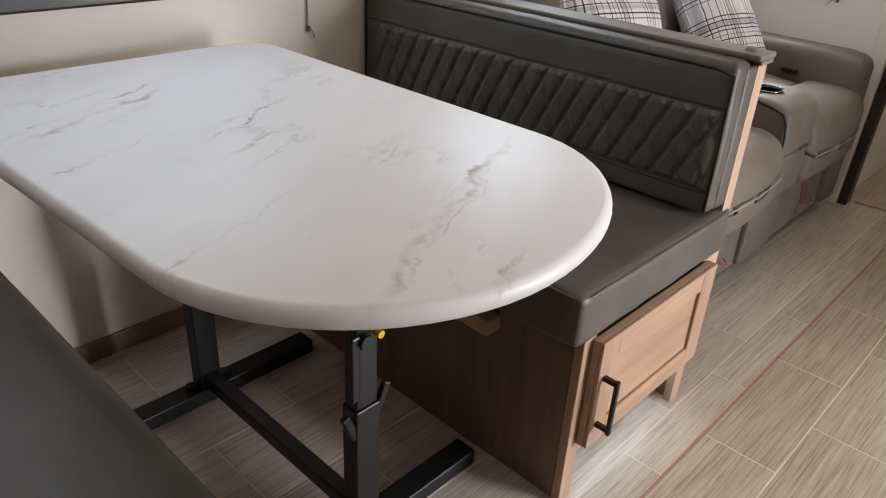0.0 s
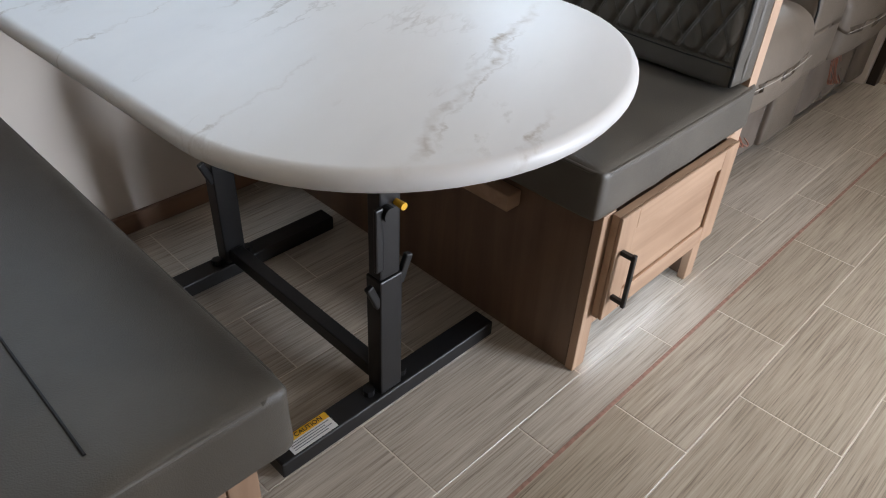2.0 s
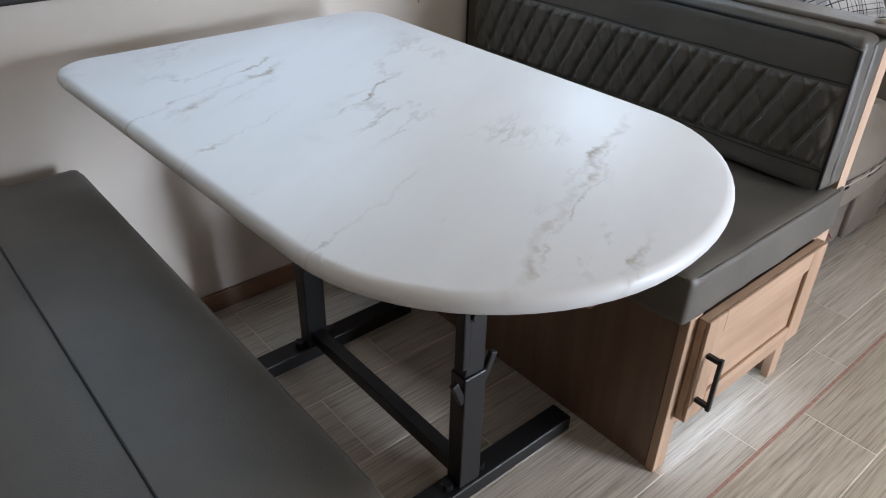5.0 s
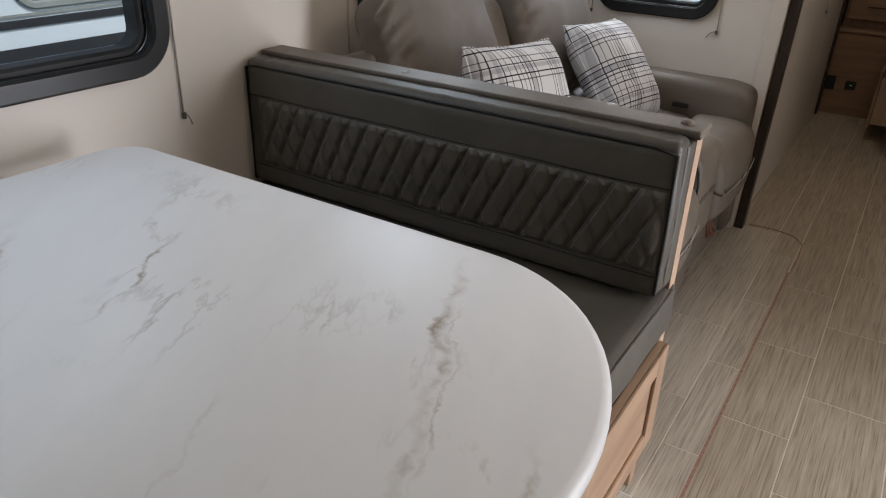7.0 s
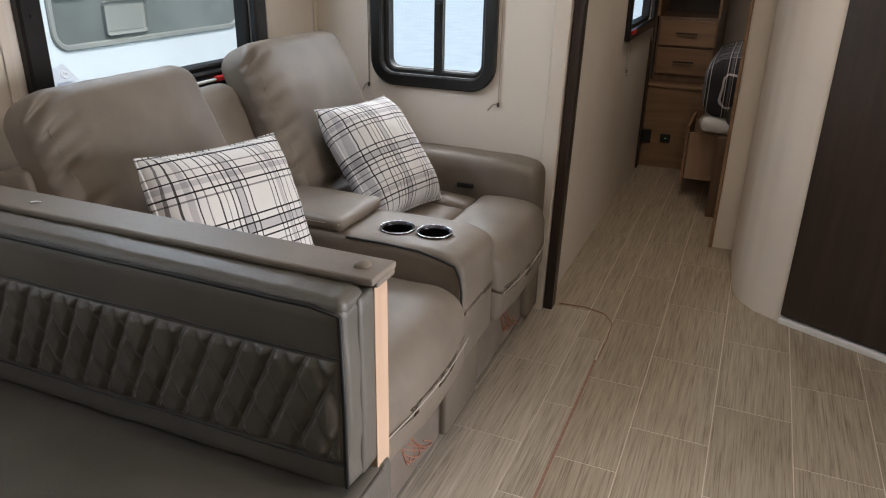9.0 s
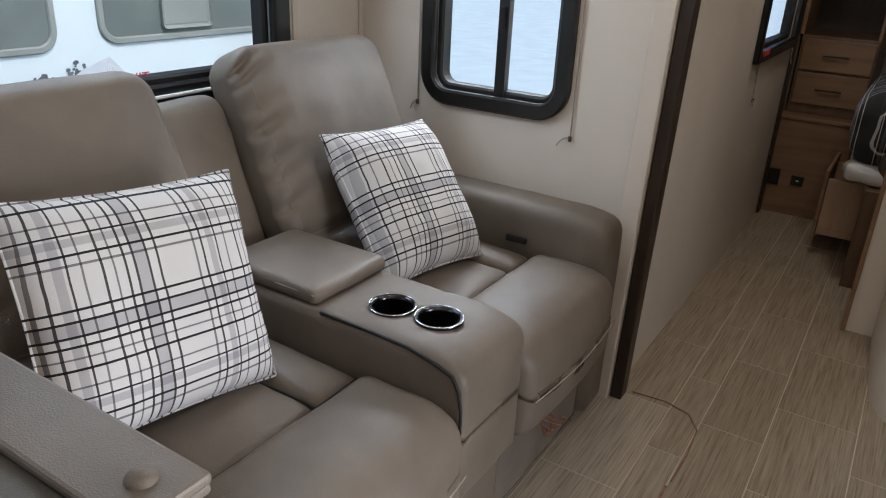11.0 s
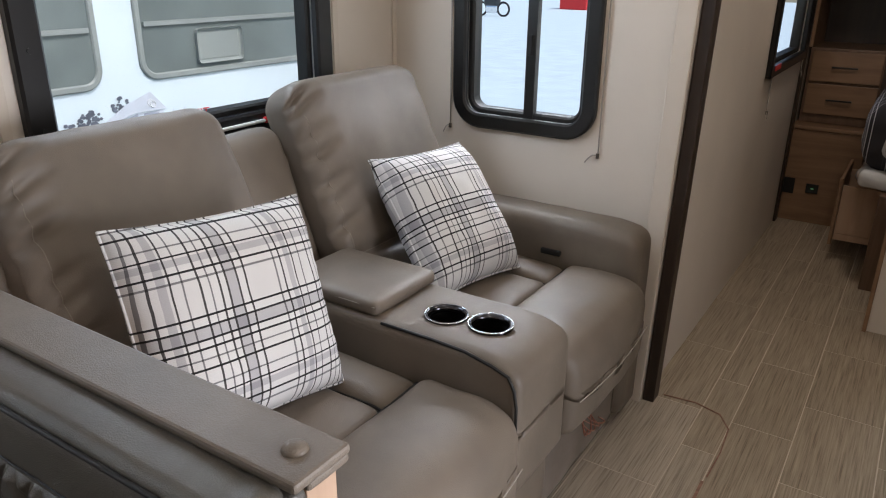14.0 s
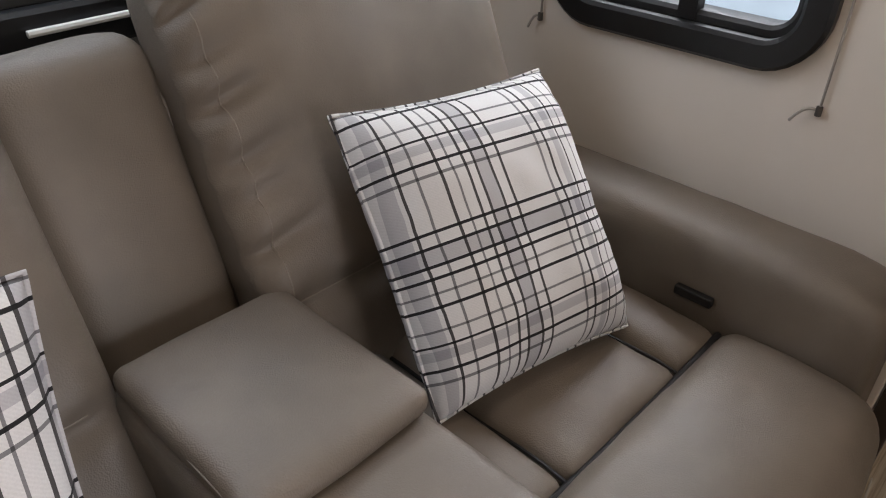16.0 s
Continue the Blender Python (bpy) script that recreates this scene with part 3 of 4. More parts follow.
for ty, tz, sz in ((3.19, 0.70, 0.045), (3.04, 0.655, 0.055), (2.97, 0.62, 0.06)):
    bm = bmesh.new()
    for k in range(40):
        a, q = random.random() * 6.28, random.random() ** 0.5
        yy, zz, r = ty + sz * q * math.cos(a), tz + sz * 0.7 * q * math.sin(a), sz * random.uniform(0.10, 0.22)
        flat([(yy + r * math.cos(i * 1.05 + a), zz + r * math.sin(i * 1.05 + a) * 0.8) for i in range(6)], 0.002 + 0.00003 * k, bm)
    part("tree_decal", bm, DECALDARK, house)
for k in range(7):
    bm = bmesh.new()
    y0, h = 3.42 + k * 0.02, 0.05 + 0.02 * ((k * 7) % 3)
    for lv in range(3):
        zz = 0.53 + lv * h * 0.4
        flat([(y0 - 0.016 + lv * 0.004, zz), (y0 + 0.016 - lv * 0.004, zz), (y0, zz + h * 0.55)], 0.002 + 0.0002 * lv, bm)
    part("pine_decal", bm, DECAL, house)
for k in range(9):
    bm = bmesh.new()
    flat([(3.405 + k * 0.014, 0.46), (3.413 + k * 0.014, 0.46), (3.413 + k * 0.014, 0.56), (3.405 + k * 0.014, 0.56)], 0.006, bm)
    part("fence_decal", bm, DECALPALE, house)
EXIT_AT = Matrix(((0, 0, 1, WX - 0.026), (1, 0, 0, 2.482), (0, 1, 0, 0.926), (0, 0, 0, 1)))
part("exit_sign", text_mesh("EXIT", 0.036, EXIT_AT), RED, win1, "red exit lettering on the glass")
# things far out on the yard, seen through the end window
bike = thing("motorcycle", (-17.9, 32.8, -0.95), "parked motorcycle far across the yard", "motorcycle")
for yy in (-0.6, 0.6):
    bm = bmesh.new()
    ringpts = [(-17.9 + yy + 0.3 * math.cos(a * 6.283 / 20), 32.8, -0.62 + 0.3 * math.sin(a * 6.283 / 20)) for a in range(21)]
    part("wheel", tube(ringpts, 0.05, 6), RUBBER, bike)
part("tank", soft(-18.3, -17.5, 32.65, 32.95, -0.5, -0.1, 0.12, (0.02, 0.02, 0.02), 8), COACHDARK, bike)
part("engine", soft(-18.2, -17.6, 32.68, 32.92, -0.8, -0.45, 0.06, (0, 0, 0), 6), CHROME, bike)
part("handlebar", tube([(-17.5, 32.5, 0.1), (-17.35, 32.8, 0.0), (-17.5, 33.1, 0.1)], 0.02), CHROME, bike)
bin_ob = thing("red_bin", (-17.2, 41.0, -0.95), "red plastic bin far across the yard", "bin")
part("tub", box(-18.0, -16.4, 40.5, 41.5, -0.95, -0.2, 0.06), RED, bin_ob)
part("lid", box(-18.05, -16.35, 40.45, 41.55, -0.195, -0.1, 0.04), RED, bin_ob)

# ---- dinette table ----
table = thing("dinette_table", (-0.9, 0.78, 0), "white marbled laminate table with rounded end on black steel legs", "table")
TY, TH = 0.786, 0.371


def table_outline(inset):
    pts = []
    a, L = TH - inset, 0.302 - inset
    for k in range(33):
        t = -math.pi / 2 + math.pi * k / 32
        pts.append((-0.65 + L * math.cos(t), TY + a * math.sin(t)))
    r = 0.07
    x0 = -1.49 + inset
    for cy, a0 in ((TY + a - r, 90), (TY - a + r, 180)):
        for k in range(9):
            t = radians(a0 + 90 * k / 8)
            pts.append((x0 + r + r * math.cos(t), cy + r * math.sin(t)))
    return [(x, y + 0.034 * (x + 1.49) / 0.84 * max(0.0, TY - y) / TH) for x, y in pts]


bm = bmesh.new()
loops = []
for k in range(9):
    t = -math.pi / 2 + math.pi * k / 8
    loops.append([bm.verts.new((x, y, 0.7495 + 0.0155 * math.sin(t))) for x, y in table_outline(0.014 - 0.014 * math.cos(t))])
for a, b in zip(loops, loops[1:]):
    for k in range(len(a)):
        bm.faces.new((a[k], a[(k + 1) % len(a)], b[(k + 1) % len(a)], b[k]))
bm.faces.new(loops[0][::-1])
bm.faces.new(loops[-1])
top = part("tabletop", bm, MARBLE, table, "white marbled top with bullnose edge", smooth=True)
for x, y0, y1 in ((-0.715, 0.545, 1.11), (-1.275, 0.53, 1.10)):
    foot = part("foot", box(x - 0.026, x + 0.026, y0, y1, 0.006, 0.044, 0.003), BLACK, table)
    for y in (y0 + 0.04, y1 - 0.04):
        part("foot_pad", cyl((x, y, 0), (x, y, 0.006), 0.012, 12), RUBBER, foot)
    part("lower_post", box(x - 0.020, x + 0.020, 0.785, 0.838, 0.044, 0.33, 0.003), BLACK, table)
    post = part("upper_post", box(x - 0.016, x + 0.016, 0.788, 0.835, 0.33, 0.70, 0.003), BLACK, table)
    part("top_bar", box(x - 0.022, x + 0.022, 0.54, 1.06, 0.70, 0.7335, 0.003), BLACK, table)
    for s, z in ((-1, 0.27), (1, 0.30)):
        bm = box(-0.006, 0.006, -0.008, 0.008, -0.03, 0.03, 0.003)
        bm.transform(Matrix.Translation((x + 0.012, 0.8115 + s * 0.036, z + 0.03)) @ Matrix.Rotation(radians(-22 * s), 4, "X"))
        part("hinge_lug", bm, BLACK, post)
    for s in (-1, 1):
        part("bolt", cyl((x, 0.8115 + s * 0.042, 0.044), (x, 0.8115 + s * 0.042, 0.058), 0.012, 8), BLACK, foot)
    part("latch_arm", box(x + 0.017, x + 0.025, 0.772, 0.790, 0.36, 0.49, 0.003), BLACK, post)
    part("pivot", cyl((x + 0.01, 0.800, 0.475), (x + 0.032, 0.800, 0.475), 0.014, 14), BLACK, post)
part("release_knob", cyl((-0.699, 0.824, 0.484), (-0.678, 0.824, 0.484), 0.006, 14, 0.007), YELLOW, table, "yellow release knob")
part("stretcher", box(-1.254, -0.736, 0.795, 0.828, 0.05, 0.085, 0.003), BLACK, table)
part("slide_rail", box(-1.258, -0.732, 0.79, 0.833, 0.66, 0.695, 0.003), BLACK, table)
m = Matrix.Translation((-0.715, 0.625, 0.0447)) @ Matrix.Rotation(radians(90), 4, "Z")
bm = box(-0.05, 0.05, -0.022, 0.022, 0, 0.0005)
bm.transform(m)
lab = part("caution_label", bm, WHITE, table, "white and yellow caution sticker")
bm = box(-0.05, 0.05, 0.006, 0.022, 0.0006, 0.001)
bm.transform(m)
part("yellow_band", bm, YELLOW, lab)
part("caution_text", text_mesh("CAUTION", 0.014, m @ Matrix.Translation((0.006, 0.0135, 0.0015))), BLACK, lab)
bm = bmesh.new()
for k in range(4):
    box(-0.044, 0.044 - 0.012 * (k % 2), 0.0005 - k * 0.0055, 0.002 - k * 0.0055, 0.0006, 0.0009, bm=bm)
bm.transform(m)
part("small_print", bm, DECALDARK, lab)


# ---- dinette benches ----
def piping(pts, mat, r=0.0035):
    return tube(pts, r, 6)


def loop_pts(x0, x1, y0, y1, z, r=0.03):
    pts = [(px + (x0 + x1) / 2, py + (y0 + y1) / 2, z) for px, py in rounded_loop(x1 - x0, y1 - y0, r, 5)]
    return pts + [pts[0]]


seat = thing("seat_cushion", (-1.0, 1.36, 0.41), "dark taupe vinyl bench cushion with piped edge", "cushion", "bench cushions")
part("cushion", soft(-1.595, -0.488, 1.112, 1.70, 0.408, 0.517, 0.016, (0.0, 0.003, 0.006), 20, 0.003, 3.1), BENCH, seat, smooth=True)
part("piping", piping(loop_pts(-1.59, -0.491, 1.114, 1.69, 0.510), BENCH), BENCH, seat, smooth=True)
part("seam", box(-0.80, -0.797, 1.13, 1.56, 0.5165, 0.5205), RUBBER, seat)
left = thing("seat_cushion", (-1.0, 0.2, 0.41), "dark taupe vinyl bench cushion with piped edge and seam", "cushion", "bench cushions")
part("cushion", soft(-1.555, -0.452, -0.24, 0.441, 0.408, 0.524, 0.016, (0.0, 0.004, 0.008), 20, 0.003, 7.7), BENCH, left, smooth=True)
part("piping", piping(loop_pts(-1.55, -0.456, -0.235, 0.437, 0.516, 0.035), BENCH), BENCH, left, smooth=True)
part("seam", piping([(-1.5 + 0.052 * k, 0.231, 0.5245 + 0.0069 * (1 - ((-1.5 + 0.052 * k + 1.001) / 0.554) ** 2)) for k in range(20)], BENCH, 0.0022), RUBBER, left)

cab = thing("bench_cabinet", (-1.05, 1.4, 0), "maple bench base with panelled door and black handle", "cabinet", "bench bases")
part("side_panel", box(-1.585, -0.517, 1.158, 1.175, 0, 0.405, 0.002), SIDE, cab, "dark brown laminate side panel")
part("back_panel", box(-1.585, -0.517, 1.64, 1.655, 0, 0.405, 0.002), SIDE, cab)
part("stile", box(-0.516, -0.496, 1.156, 1.198, 0, 0.405, 0.002), WOOD, cab)
part("far_stile", box(-0.516, -0.496, 1.625, 1.665, 0, 0.405, 0.002), WOOD, cab)
part("apron", box(-0.515, -0.497, 1.199, 1.624, 0.115, 0.165, 0.002), WOODH, cab)
# unseen strip, added to go with the floor fill lamp
part("added_strip", box(-0.545, -0.52, 1.21, 1.615, 0.112, 0.118, 0.001), WHITE, cab, "slim white strip added under the apron")
part("deck", box(-1.585, -0.517, 1.176, 1.639, 0.388, 0.405), SIDE, cab)
part("support_rail", box(-1.58, -0.69, 1.115, 1.157, 0.335, 0.372, 0.004), WOODH, cab, "maple rail that carries the lowered table")
dr = part("door", box(-0.494, -0.478, 1.182, 1.64, 0.150, 0.402, 0.001), WOODH, cab, "maple panelled cabinet door")
for nm, y0, y1, z0, z1, mt in (("door_stile", 1.182, 1.242, 0.150, 0.402, WOOD), ("door_stile", 1.58, 1.64, 0.150, 0.402, WOOD), ("door_rail", 1.2425, 1.5795, 0.150, 0.198, WOODH), ("door_rail", 1.2425, 1.5795, 0.354, 0.402, WOODH)):
    part(nm, box(-0.4775, -0.470, y0, y1, z0, z1, 0.002), mt, dr)
bm = box(-0.445, -0.436, 1.197, 1.207, 0.195, 0.325, 0.002)
for z in (0.20, 0.312):
    box(-0.4695, -0.440, 1.197, 1.207, z, z + 0.010, 0.001, bm=bm)
part("handle", bm, BLACK, dr, "black bar handle")

lcab = thing("bench_cabinet", (-1.05, 0.1, 0), "maple bench base under the cushion", "cabinet", "bench bases")
part("side_panel", box(-1.585, -0.517, 0.385, 0.402, 0, 0.405, 0.002), SIDE, lcab)
part("stile", box(-0.516, -0.496, 0.36, 0.404, 0, 0.405, 0.002), WOOD, lcab)
part("front_panel", box(-0.515, -0.498, -0.24, 0.359, 0.06, 0.405, 0.002), WOODH, lcab)
part("deck", box(-1.585, -0.517, -0.24, 0.384, 0.388, 0.405), SIDE, lcab)
bm = box(-0.445, -0.436, 0.30, 0.31, 0.195, 0.325, 0.002)
for z in (0.20, 0.312):
    box(-0.4975, -0.440, 0.30, 0.31, z, z + 0.010, 0.001, bm=bm)
part("handle", bm, BLACK, lcab, "black bar handle")

# backrest: quilted cushion before a plywood back with an upholstered cap
back = thing("booth_partition", (-1.05, 1.63, 0.52), "dark taupe quilted vinyl backrest with wrapped cap board", "bench back")
part("cushion", soft(-1.597, -0.502, 1.574, 1.636, 0.526, 0.836, 0.016, (0.002, 0.0, 0.003), 22, 0.004, 1.3), BENCH, back, smooth=True)
QX0, QX1, QZ0, QZ1 = -1.555, -0.512, 0.583, 0.752
bm = bmesh.new()
nx, nz = 560, 84
grid = []


def groove(f, width):
    """0 in the stitched line, 1 on the padded face."""
    d = min(f - math.floor(f), 1 - (f - math.floor(f)))
    return min(1.0, d / width) ** 0.55


for i in range(nx + 1):
    row = []
    for j in range(nz + 1):
        u, v = i / nx, j / nz
        x, z = QX0 + (QX1 - QX0) * u, QZ0 + (QZ1 - QZ0) * v
        p, q = (x - QX0) / 0.0535 - v * 1.55, (x - QX0) / 0.0535 + v * 1.55 + 0.55
        e = max(0.0, min(1.0, min(u * 60, (1 - u) * 60, v * 14, (1 - v) * 14))) ** 0.6
        dp, dq = p - round(p), q - round(q)
        pad = groove(p, 0.22) * (0.25 + 0.75 * groove(q, 0.26)) * (1 - 0.7 * math.exp(-(dp / 0.16) ** 2 - (dq / 0.14) ** 2))
        twin = 1 - 0.6 * (1 - groove(p - 0.12, 0.06))
        hgt = (0.0100 * pad * twin + 0.0006) * e
        row.append(bm.verts.new((x, 1.5745 - hgt, z)))
    grid.append(row)
for i in range(nx):
    for j in range(nz):
        bm.faces.new((grid[i][j], grid[i + 1][j], grid[i + 1][j + 1], grid[i][j + 1]))
part("quilting", bm, BENCH, back, "diamond quilted panel", smooth=True)
for z in (0.576, 0.758):
    part("stitch_line", piping([(QX0 - 0.03 + (QX1 - QX0 + 0.035) * k / 20, 1.5735, z + 0.0012 * math.sin(k)) for k in range(21)], BENCH, 0.0016), RUBBER, back)
part("piping", tube([(-1.59, 1.578, 0.53), (-1.59, 1.576, 0.826), (-1.55, 1.575, 0.832), (-1.05, 1.574, 0.834), (-0.55, 1.575, 0.832), (-0.507, 1.576, 0.824), (-0.505, 1.577, 0.68), (-0.506, 1.578, 0.535)], 0.0035, 6), RUBBER, back, smooth=True)
part("plywood_end", box(-1.59, -0.497, 1.659, 1.700, 0.35, 0.834, 0.001), PLY, back, "bare pale plywood edge")
part("side_wrap", soft(-0.56, -0.4985, 1.615, 1.664, 0.53, 0.834, 0.008, (0.002, 0, 0), 10, 0.003, 8), BENCH, back, smooth=True)


def pucker(v, half):
    w = noise.noise(Vector((v.x * 48 + v.y * 14, v.y * 9, 4.2)))
    k = 0.35 + 0.65 * max(0.0, noise.noise(Vector((v.x * 3.1, 2.0, 1.0))) + 0.4)
    return Vector((v.x, v.y + 0.0012 * noise.noise(Vector((v.x * 9, 0, 1))), v.z + (0.0035 * w * k if v.z > 0 else 0)))


part("top_roll", soft(-1.596, -0.503, 1.577, 1.645, 0.80, 0.846, 0.016, (0, 0, 0.003), 90, 0.001, 5, pucker), BENCH, back, smooth=True)
cap = part("cap_board", box(-1.597, -0.487, 1.634, 1.712, 0.846, 0.858, 0.004), SOFA, back, "wrapped flat cap board")
bm = bmesh.new()
bmesh.ops.create_uvsphere(bm, u_segments=24, v_segments=12, radius=1, matrix=Matrix.Translation((-0.524, 1.674, 0.858)) @ Matrix.Diagonal((0.0135, 0.0135, 0.008, 1)))
part("button", bm, SOFA, cap, "round covered button", smooth=True)
part("thread", tube([(-1.178, 1.665, 0.8585), (-1.172, 1.66, 0.861), (-1.168, 1.668, 0.8605), (-1.16, 1.672, 0.8595)], 0.0012, 5), WHITE, cap)
part("staple_flap", soft(-0.53, -0.49, 1.655, 1.712, 0.835, 0.846, 0.004, (0, 0, 0), 6, 0.002), SOFA, back)

# ---- sofa ----
sofa = thing("reclining_sofa", (-1.1, 2.5, 0), "taupe leather reclining loveseat with centre console", "sofa")


def crown(v, half):
    """Round the front of a seat down and out."""
    f = v.x / half[0]
    k = max(0.0, (f - 0.25) / 0.75)
    side = 1 - (v.y / half[1]) ** 2
    return Vector((v.x + 0.012 * k * side, v.y, v.z - (0.034 * k ** 2.2 if v.z > 0 else 0)))


part("base", box(-1.5, -0.74, 1.74, 3.19, 0.02, 0.30, 0.02), SOFA, sofa)
for y0, y1 in ((1.86, 2.338), (2.585, 3.066)):
    cut = [y0, y0 + 0.10, y1 - 0.12, y1]
    for k in range(3):
        part("seat_pad", soft(-1.26, -0.838, cut[k], cut[k + 1], 0.33, 0.494, 0.028, (0, 0, 0.016), 16, 0.004, y0 + k), SOFA, sofa, smooth=True)
        if k:
            # black tube along the seam: the gap's shade put in as colour
            part("pad_seam_shade", tube([(-1.2 + 0.04 * q, cut[k] + 0.002 * math.sin(q), 0.4805 - 0.004 * (q in (0, 9))) for q in range(10)], 0.003, 5), RUBBER, sofa)
    # same black tube for the shaded crease behind the front roll
    part("front_seam_shade", tube([(-0.838 - 0.004 * ((q - 8) / 8) ** 2, y0 + 0.01 + (y1 - y0 - 0.02) * q / 16, 0.486) for q in range(17)], 0.0055, 6), RUBBER, sofa)
    ft = part("seat_front", soft(-0.838, -0.605, y0 - 0.002, y1 + 0.004, 0.283, 0.512, 0.036, (0.010, 0, 0.014), 26, 0.004, y0 + 5, crown), SOFA, sofa, smooth=True)
    part("front_stitch", tube([(-0.594 + 0.014 * (1 - ((k - 10) / 10) ** 2), y0 + (y1 - y0) * (0.03 + 0.94 * k / 20), 0.385) for k in range(21)], 0.0015, 5), CORD, ft)
    fr = part("footrest", soft(-0.735, -0.668, y0, y1, 0.055, 0.335, 0.012, (0.004, 0, 0), 14, 0.004, y0 + 9), CARD, sofa, "footrest wrapped in clear printed film", smooth=True)
    part("film_edge", tube([(-0.662 + 0.003 * math.sin(k * 1.7), y1 - 0.30 * k / 16, 0.284 + 0.004 * math.sin(k * 2.3)) for k in range(17)], 0.0035, 5), PLASTICWRAP, fr, "bright folded film edge")
    swirl = bmesh.new()
    yc = (y0 + y1) / 2 + 0.05
    for s in range(5):
        ph = s * 1.3
        pts = [(-0.664, yc + (0.03 + 0.022 * s) * math.cos(ph + k * 0.32) * (1 - k / 40) + 0.01 * s - 0.03, 0.17 + (0.05 + 0.009 * s) * math.sin(ph * 0.7 + k * 0.29)) for k in range(20)]
        tube(pts, 0.0019, 4, swirl)
    tube([(-0.664, yc - 0.03 + k * 0.012, 0.235 + 0.006 * math.sin(k)) for k in range(9)], 0.003, 4, swirl)
    part("film_print", swirl, PRINT, fr, "brown swirling print")


RECLINE = radians(-24)


def lean_back(y0, y1, ztop, seed):
    """A reclined back cushion: a flat padded face, gathered along one seam and tucked at the waist."""
    L = (ztop - 0.46) / math.cos(RECLINE)

    def shape(v, half):
        h, e = v.z / half[2], v.y / half[1]
        front = max(0.0, v.x / half[0])
        waist = math.exp(-((h + 0.52) / 0.07) ** 2)
        x = v.x + front * (0.016 * (1 - e ** 4) * math.exp(-((h - 0.25) / 0.6) ** 2) - 0.022 * waist * (1 - 0.5 * e * e))
        fade = max(0.0, min(1.0, (-e - 0.56) / 0.34))
        for n, at in enumerate((0.86, 0.70, 0.50, 0.36, 0.14, -0.06, -0.30)):
            x -= front * fade * (0.022 - 0.005 * (n % 3)) * math.exp(-((h - at - (0.22 + 0.05 * (n % 2)) * (e + 1) + 0.04 * math.sin(seed * n)) / 0.045) ** 2)
        x += 0.006 * front * noise.noise(Vector((h * 7 + e * 3, e * 6 - h * 4, seed))) * math.exp(-((h + 0.5) / 0.22) ** 2)
        x += 0.004 * front * noise.noise(Vector((h * 2.2, e * 2.2, seed + 3)))
        corner = max(0.0, (abs(e) - 0.72) / 0.28) ** 2 * max(0.0, (h - 0.4) / 0.6)
        return Vector((x, v.y * (1 - 0.03 * max(0.0, h) ** 4), v.z - 0.030 * corner))
    xm, zm = -1.318, (ztop + 0.46) / 2 - 0.02
    return soft(xm - 0.06, xm + 0.06, y0, y1, zm - L / 2, zm + L / 2, 0.036, (0.006, 0.0, 0.003), 96, 0.0015, seed, shape, Matrix.Rotation(RECLINE, 4, "Y"))


def laid_on(tree, points, inward):
    """Lay a line of points on a cushion, along the inward direction."""
    out = []
    for p in points:
        hit = tree.ray_cast(Vector(p) - inward * 0.3, inward)[0]
        out.append(hit if hit is not None else Vector(p))
    return out


for y0, y1, zt, sd in ((1.835, 2.352, 1.0, 2.0), (2.545, 3.085, 1.018, 5.0)):
    bm = lean_back(y0, y1, zt, sd)
    tree = BVHTree.FromBMesh(bm)
    bk = part("backrest", bm, SOFA, sofa, "reclined leather back cushion with gathered seam", smooth=True)
    inward = Vector((-math.cos(RECLINE), 0, math.sin(RECLINE)))
    for name, line, r in (("side_stitch", [(y0 + 0.034, 0.56 + 0.0098 * k) for k in range(40)], 0.0011),
                          ("waist_stitch", [(y0 + 0.04 + (y1 - y0 - 0.08) * k / 30, 0.605) for k in range(31)], 0.0013)):
        part(name, tube(laid_on(tree, [(-1.24 - (z - 0.70) * math.tan(-RECLINE), y, z) for y, z in line], inward), r, 5), STITCH, bk)
    part("back_shell", soft(-1.46, -1.33, y0 - 0.018, y1 + 0.002, 0.30, 0.84, 0.02, (0, 0, 0), 10, 0.0, 0, None, Matrix.Rotation(radians(-12), 4, "Y")), SOFA, sofa, smooth=True)
part("centre_back", soft(-1.475, -1.325, 2.345, 2.555, 0.46, 0.905, 0.04, (0.012, 0, 0.01), 16, 0.003, 11, None, Matrix.Rotation(radians(-21), 4, "Y")), SOFA, sofa, smooth=True)


def nose(v, half):
    f = max(0.0, (v.x / half[0] - 0.7) / 0.3)
    return Vector((v.x, v.y, v.z - (0.03 * f ** 2 if v.z > 0 else 0)))


con = part("console", soft(-1.25, -0.618, 2.340, 2.582, 0.28, 0.592, 0.024, (0, 0, 0.003), 24, 0.002, 4, nose), SOFA, sofa, "padded console with two cup holders", smooth=True)
part("console_front", soft(-0.72, -0.655, 2.340, 2.582, 0.055, 0.29, 0.012, (0, 0, 0), 10, 0.003), SOFA, sofa, smooth=True)
part("console_lid", soft(-1.235, -0.962, 2.348, 2.578, 0.590, 0.626, 0.016, (0.006, 0, 0.008), 18, 0.002, 6), SOFA, con, "padded console lid", smooth=True)
part("lid_stitch", tube([(-1.20 + 0.0155 * k, 2.3505, 0.614) for k in range(16)], 0.0014, 5), CORD, con)
part("console_piping", tube([(-0.945, 2.344, 0.588), (-0.82, 2.343, 0.589), (-0.74, 2.342, 0.586), (-0.68, 2.341, 0.574), (-0.642, 2.340, 0.562), (-0.628, 2.340, 0.535), (-0.622, 2.340, 0.50), (-0.621, 2.340, 0.44)], 0.0035, 6), RUBBER, con, smooth=True)
